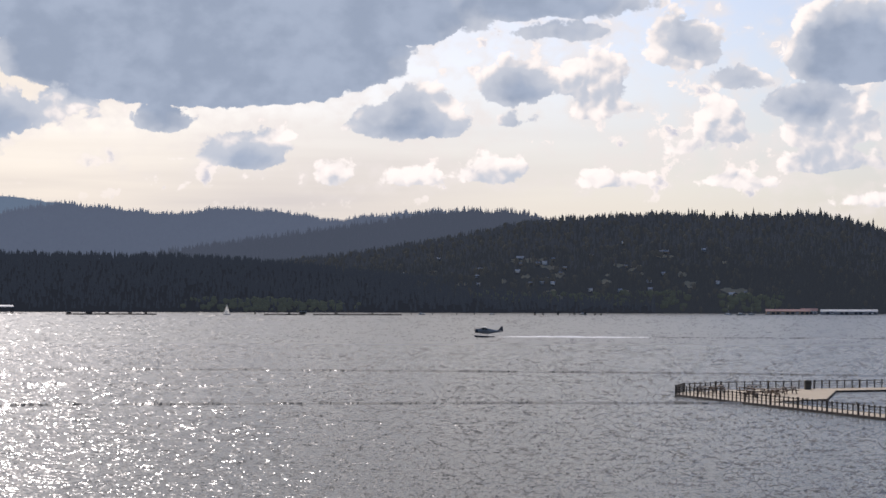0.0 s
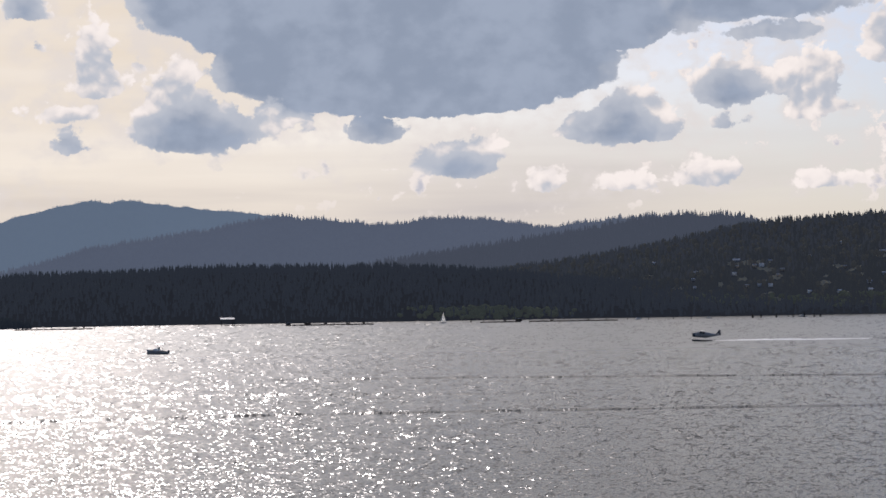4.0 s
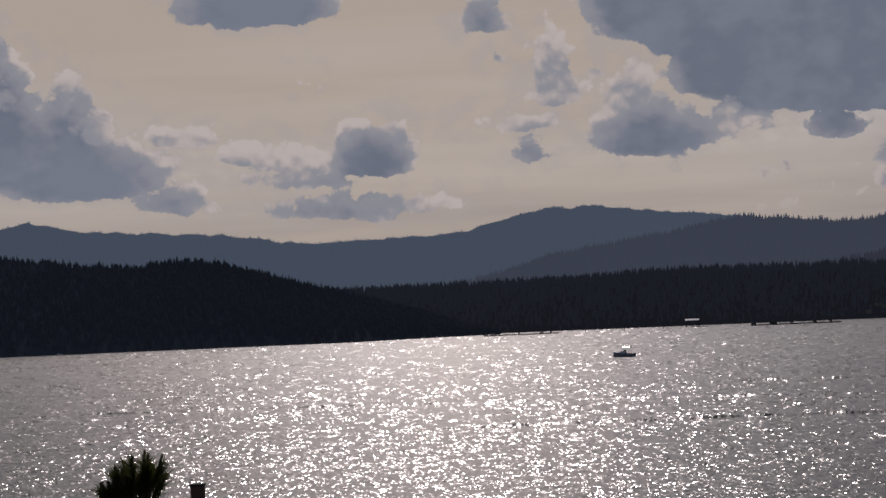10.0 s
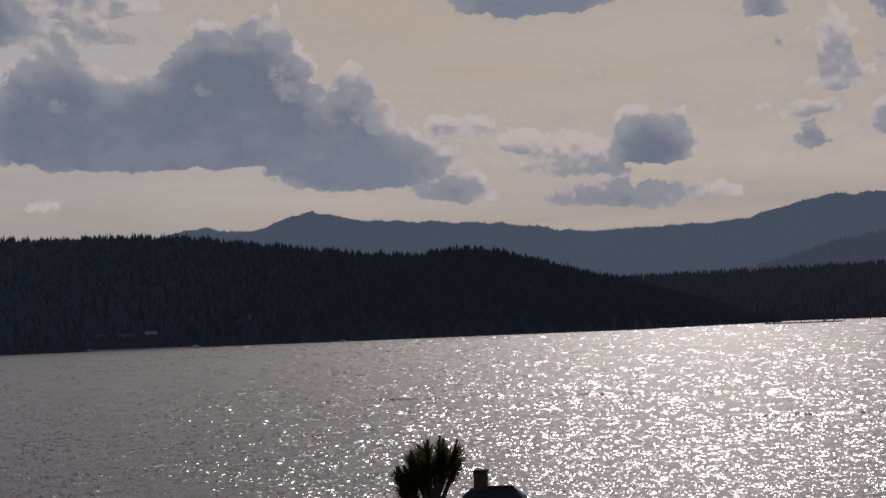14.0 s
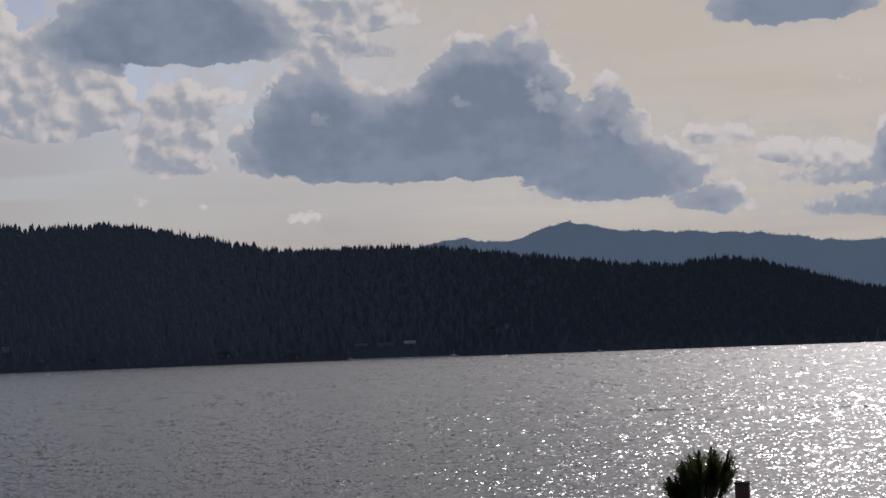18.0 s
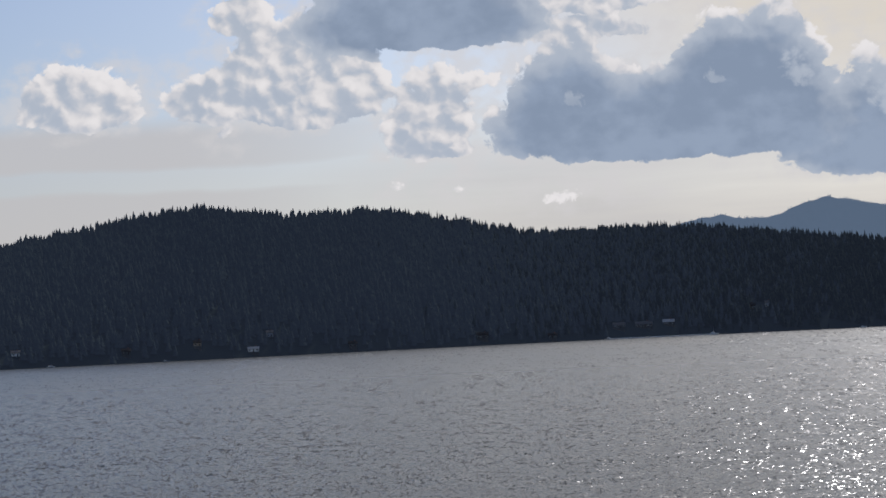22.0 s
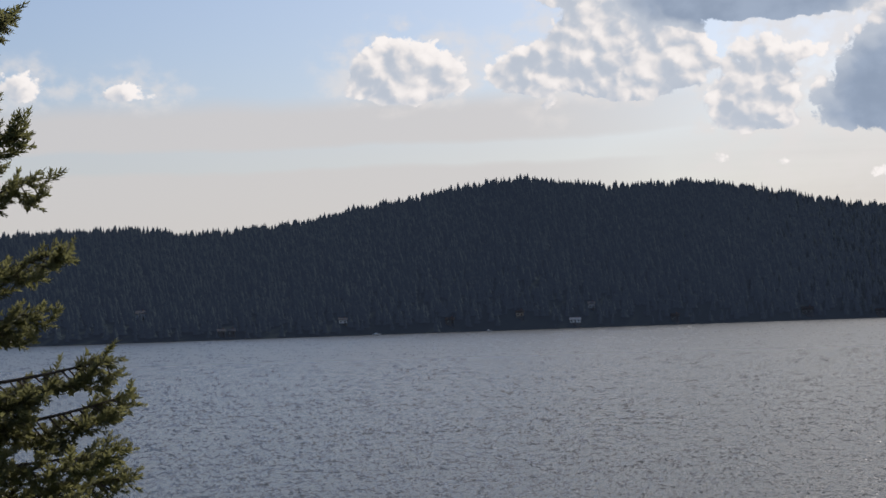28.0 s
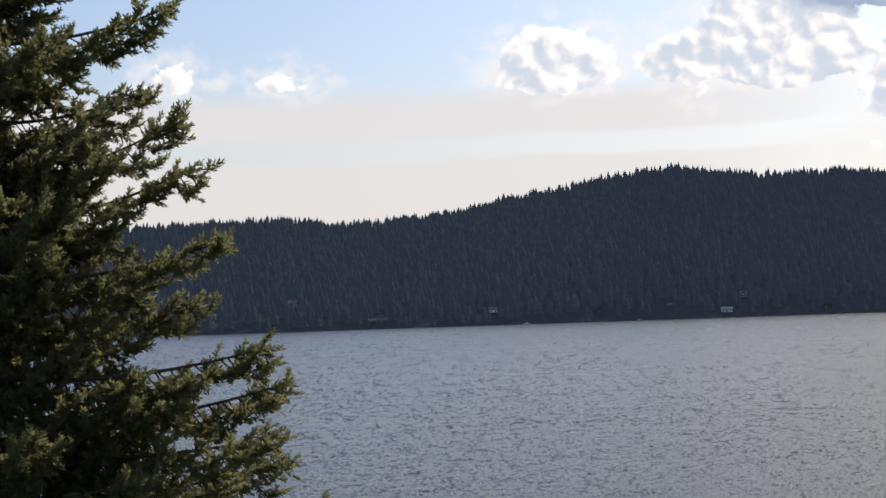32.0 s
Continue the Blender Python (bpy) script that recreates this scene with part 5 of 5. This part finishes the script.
def fir_tree():
    """A tall fir at the edge of the bank; limbs in tiers, sagging and turned up at the tips."""
    rng = np.random.default_rng(77)
    DIST = 15.0
    bx, by, _ = polar(69.7, DIST)
    base = np.array([bx, by, 7.0])
    t = thing("fir_tree", "tall olive-green fir with drooping tiered branches beside the bank", "tree", pose(*base))
    TALL = 13.0
    part("trunk", curve_rods([([np.array([0.05 * math.sin(k * 1.3), 0.04 * math.cos(k), k * TALL / 10 - 0.3]) for k in range(11)], 1.0)], 0.24, 0.03, 9), M["bark"], t, smooth=True)
    sprigs = [sprig_mesh(rng, 0.105, 18, 0.050, 0.011) for _ in range(6)]
    # towards the open water, as seen from the bank, and straight away from it
    side = np.array([math.cos(radians(69.4)), math.sin(radians(69.4)), 0])
    away = np.array([-math.sin(radians(69.4)), math.cos(radians(69.4)), 0])

    def limb(z, heading, length, rise, sag, full=1.0):
        """heading: 0 is towards the open water, 90 away from the bank."""
        h = radians(heading)
        out = side * math.cos(h) + away * math.sin(h)
        flat_side = np.cross((0, 0, 1), out)
        n = 12
        axis = []
        for i in range(n + 1):
            u = i / n
            axis.append(np.array([0, 0, z]) + out * length * u + np.array([0, 0, 1]) * (rise * u ** 2.2 - sag * math.sin(u * math.pi) * 0.9) + flat_side * 0.05 * length * math.sin(u * 5 + z * 3))
        paths = [(axis, 1.0)]
        spots, ways, sizes = [], [], []

        def shoot(p, d, tl, thick):
            m = 5
            tw = [p + d * tl * k / m + np.array([0, 0, -0.30 * tl * math.sin(k / m * 2.4) + 0.22 * tl * (k / m) ** 3]) for k in range(m + 1)]
            paths.append((tw, thick))
            cnt = max(4, int(tl / 0.027 * full))
            for k in range(cnt):
                q = 0.12 + 0.88 * (k + 0.6) / cnt
                a = min(int(q * m), m - 1)
                sp = tw[a] + (tw[a + 1] - tw[a]) * (q * m - a)
                w = (tw[a + 1] - tw[a]) / np.linalg.norm(tw[a + 1] - tw[a])
                lat = np.cross((0, 0, 1), w)
                spots.append(sp)
                ways.append(w * rng.uniform(0.6, 1.1) + lat * (1 if k % 2 else -1) * rng.uniform(0.2, 0.9) + np.array([0, 0, rng.uniform(-0.45, 0.55)]))
                sizes.append(rng.uniform(0.75, 1.3))
            return tw

        twigs = int(length * 15 * full)
        for j in range(twigs):
            u = 0.12 + 0.88 * (j + rng.uniform(0, 0.9)) / twigs
            i = min(int(u * n), n - 1)
            p = axis[i] + (axis[i + 1] - axis[i]) * (u * n - i)
            fwd = axis[i + 1] - axis[i]
            fwd = fwd / np.linalg.norm(fwd)
            tl = (0.17 + 0.45 * (1 - u) ** 0.7 * min(1, length / 2.0)) * rng.uniform(0.65, 1.3)
            d = fwd * rng.uniform(0.5, 1.0) + flat_side * (1 if j % 2 else -1) * rng.uniform(0.25, 1.0) + np.array([0, 0, rng.uniform(-0.65, 0.25)])
            tw = shoot(p, d / np.linalg.norm(d), tl, 0.28)
            if tl > 0.4:
                for k in (2, 3):
                    d2 = d + flat_side * rng.uniform(-0.7, 0.7) + np.array([0, 0, rng.uniform(-0.9, 0.1)])
                    shoot(tw[k], d2 / np.linalg.norm(d2), tl * 0.5, 0.18)
        for k in range(7):
            spots.append(axis[-1] - (axis[-1] - axis[-2]) * 0.2 * k)
            ways.append(axis[-1] - axis[-2] + rng.uniform(-0.12, 0.12, 3))
            sizes.append(1.3)
        ob = part("branch", curve_rods(paths, 0.028 * max(0.6, length / 2.4), 0.006, 4), M["bark"], t)
        v, f = place_sprigs(sprigs, spots, ways, sizes, rng)
        leaf = new("foliage", mesh_from("foliage", v, f, M["fir_needles"]))
        leaf.parent = ob

    # limbs that reach out over the view: height over the tree's foot, heading, length, lift of the tip, sag
    for z, heading, length, rise, sag in ((5.05, -12, 1.75, 0.28, 0.10), (4.55, 8, 1.62, 0.22, 0.12), (4.18, -14, 1.80, 0.30, 0.16), (3.92, 10, 1.98, 0.34, 0.18), (3.42, -8, 2.08, 0.22, 0.12), (3.05, 16, 2.08, 0.16, 0.10),
                                          (2.72, -6, 2.42, 0.12, 0.12), (2.42, 4, 2.58, 0.16, 0.14), (2.12, -14, 2.45, 0.10, 0.08), (1.82, 10, 2.62, 0.16, 0.10), (1.5, -4, 2.7, 0.14, 0.10), (5.5, 4, 1.35, 0.30, 0.10), (5.95, -10, 1.15, 0.30, 0.08)):
        limb(z, heading, length, rise * 0.62, sag)
    for k in range(24):
        z = 1.2 + 4.9 * k / 24 + rng.uniform(-0.08, 0.08)
        limb(z, -72 + (k * 61.0) % 144, (2.75 - 0.27 * z) * rng.uniform(0.5, 0.8), rng.uniform(0.03, 0.2), rng.uniform(0.08, 0.2))
    for k in range(10):
        limb(1.2 + 5.0 * k / 10, 95 + (k * 67.0) % 170, (2.4 - 0.25 * k / 3) * 0.9, 0.2, 0.12, 0.45)
    for k in range(16):
        z = 6.3 + 6.0 * k / 16
        limb(z, (k * 137.5) % 360, max(0.3, 2.2 - 0.17 * z) * rng.uniform(0.6, 0.8), 0.2, 0.1, 0.4)


fir_tree()


def young_pine():
    rng = np.random.default_rng(5)
    x, y, _ = polar(28.14, 10.5)
    foot = 7.76
    t = thing("young_pine", "young long-needled pine with upright dark shoots on the bank", "tree", pose(x, y, foot))
    top = 1.62
    right = np.array([math.cos(radians(28.0)), math.sin(radians(28.0)), 0])
    # start beside the stem, height, way, length, needle length
    shoots = []
    for k in range(17):
        lean = (k % 6 - 2.5) * 0.115 + rng.uniform(-0.05, 0.05)
        deep = (k // 6 - 1) * 0.30 + rng.uniform(-0.1, 0.1)
        shoots.append(((0.07 + lean * 0.10, 0.0), 1.39 + rng.uniform(-0.05, 0.05), (lean * 1.4, deep, 1.0), rng.uniform(0.20, 0.29) * (1 - 0.35 * abs(lean)), rng.uniform(0.6, 0.8)))
    for k in range(7):
        lean = -0.20 - 0.06 * k + rng.uniform(-0.05, 0.05)
        shoots.append(((0.0 - 0.004 * k, 0.0), 1.34 + rng.uniform(-0.04, 0.02), (lean, rng.uniform(-0.3, 0.3), 1.0), rng.uniform(0.15, 0.22), rng.uniform(0.45, 0.6)))
    part("trunk", curve_rods([([np.array([0, 0, -0.1]), np.array([0.01, 0, top * 0.4]), np.array([0, 0.01, top * 0.75])], 1.0)], 0.045, 0.018, 7), M["bark"], t)
    for (ox, oy), z0, way3, ln, fat in shoots:
        d = right * way3[0] + np.array([0, 0, way3[2]]) + np.array([-right[1], right[0], 0]) * way3[1]
        d = d / np.linalg.norm(d)
        p0 = right * ox + np.array([0, 0, z0])
        pts = [p0 + d * ln * k / 5 + np.array([0, 0, 0.05 * (k / 5) ** 2]) for k in range(6)]
        ob = part("shoot", curve_rods([(pts, 1.0)], 0.013, 0.006, 6), M["bark"], t)
        v, f = [], []
        for i in range(220):
            u = rng.uniform(0.38, 1.0)
            a = rng.uniform(0, 6.283)
            b = p0 + d * ln * u
            e1 = np.cross(d, (0.3, 0.1, 1.0))
            e1 = e1 / np.linalg.norm(e1)
            e2 = np.cross(d, e1)
            out = d * rng.uniform(0.8, 1.8) + (e1 * math.cos(a) + e2 * math.sin(a)) * rng.uniform(0.3, 1.2)
            out = out / np.linalg.norm(out) * rng.uniform(0.07, 0.14) * fat
            sd = np.cross(out, rng.uniform(-1, 1, 3))
            sd = sd / np.linalg.norm(sd) * 0.0016
            n = len(v)
            v += [b - sd, b + sd, b + out * 0.7 + sd, b + out]
            f += [(n, n + 1, n + 2), (n, n + 2, n + 3)]
        leaf = new("needles", mesh_from("needles", np.array(v), np.array(f), M["pine_needles"]))
        leaf.parent = ob


young_pine()
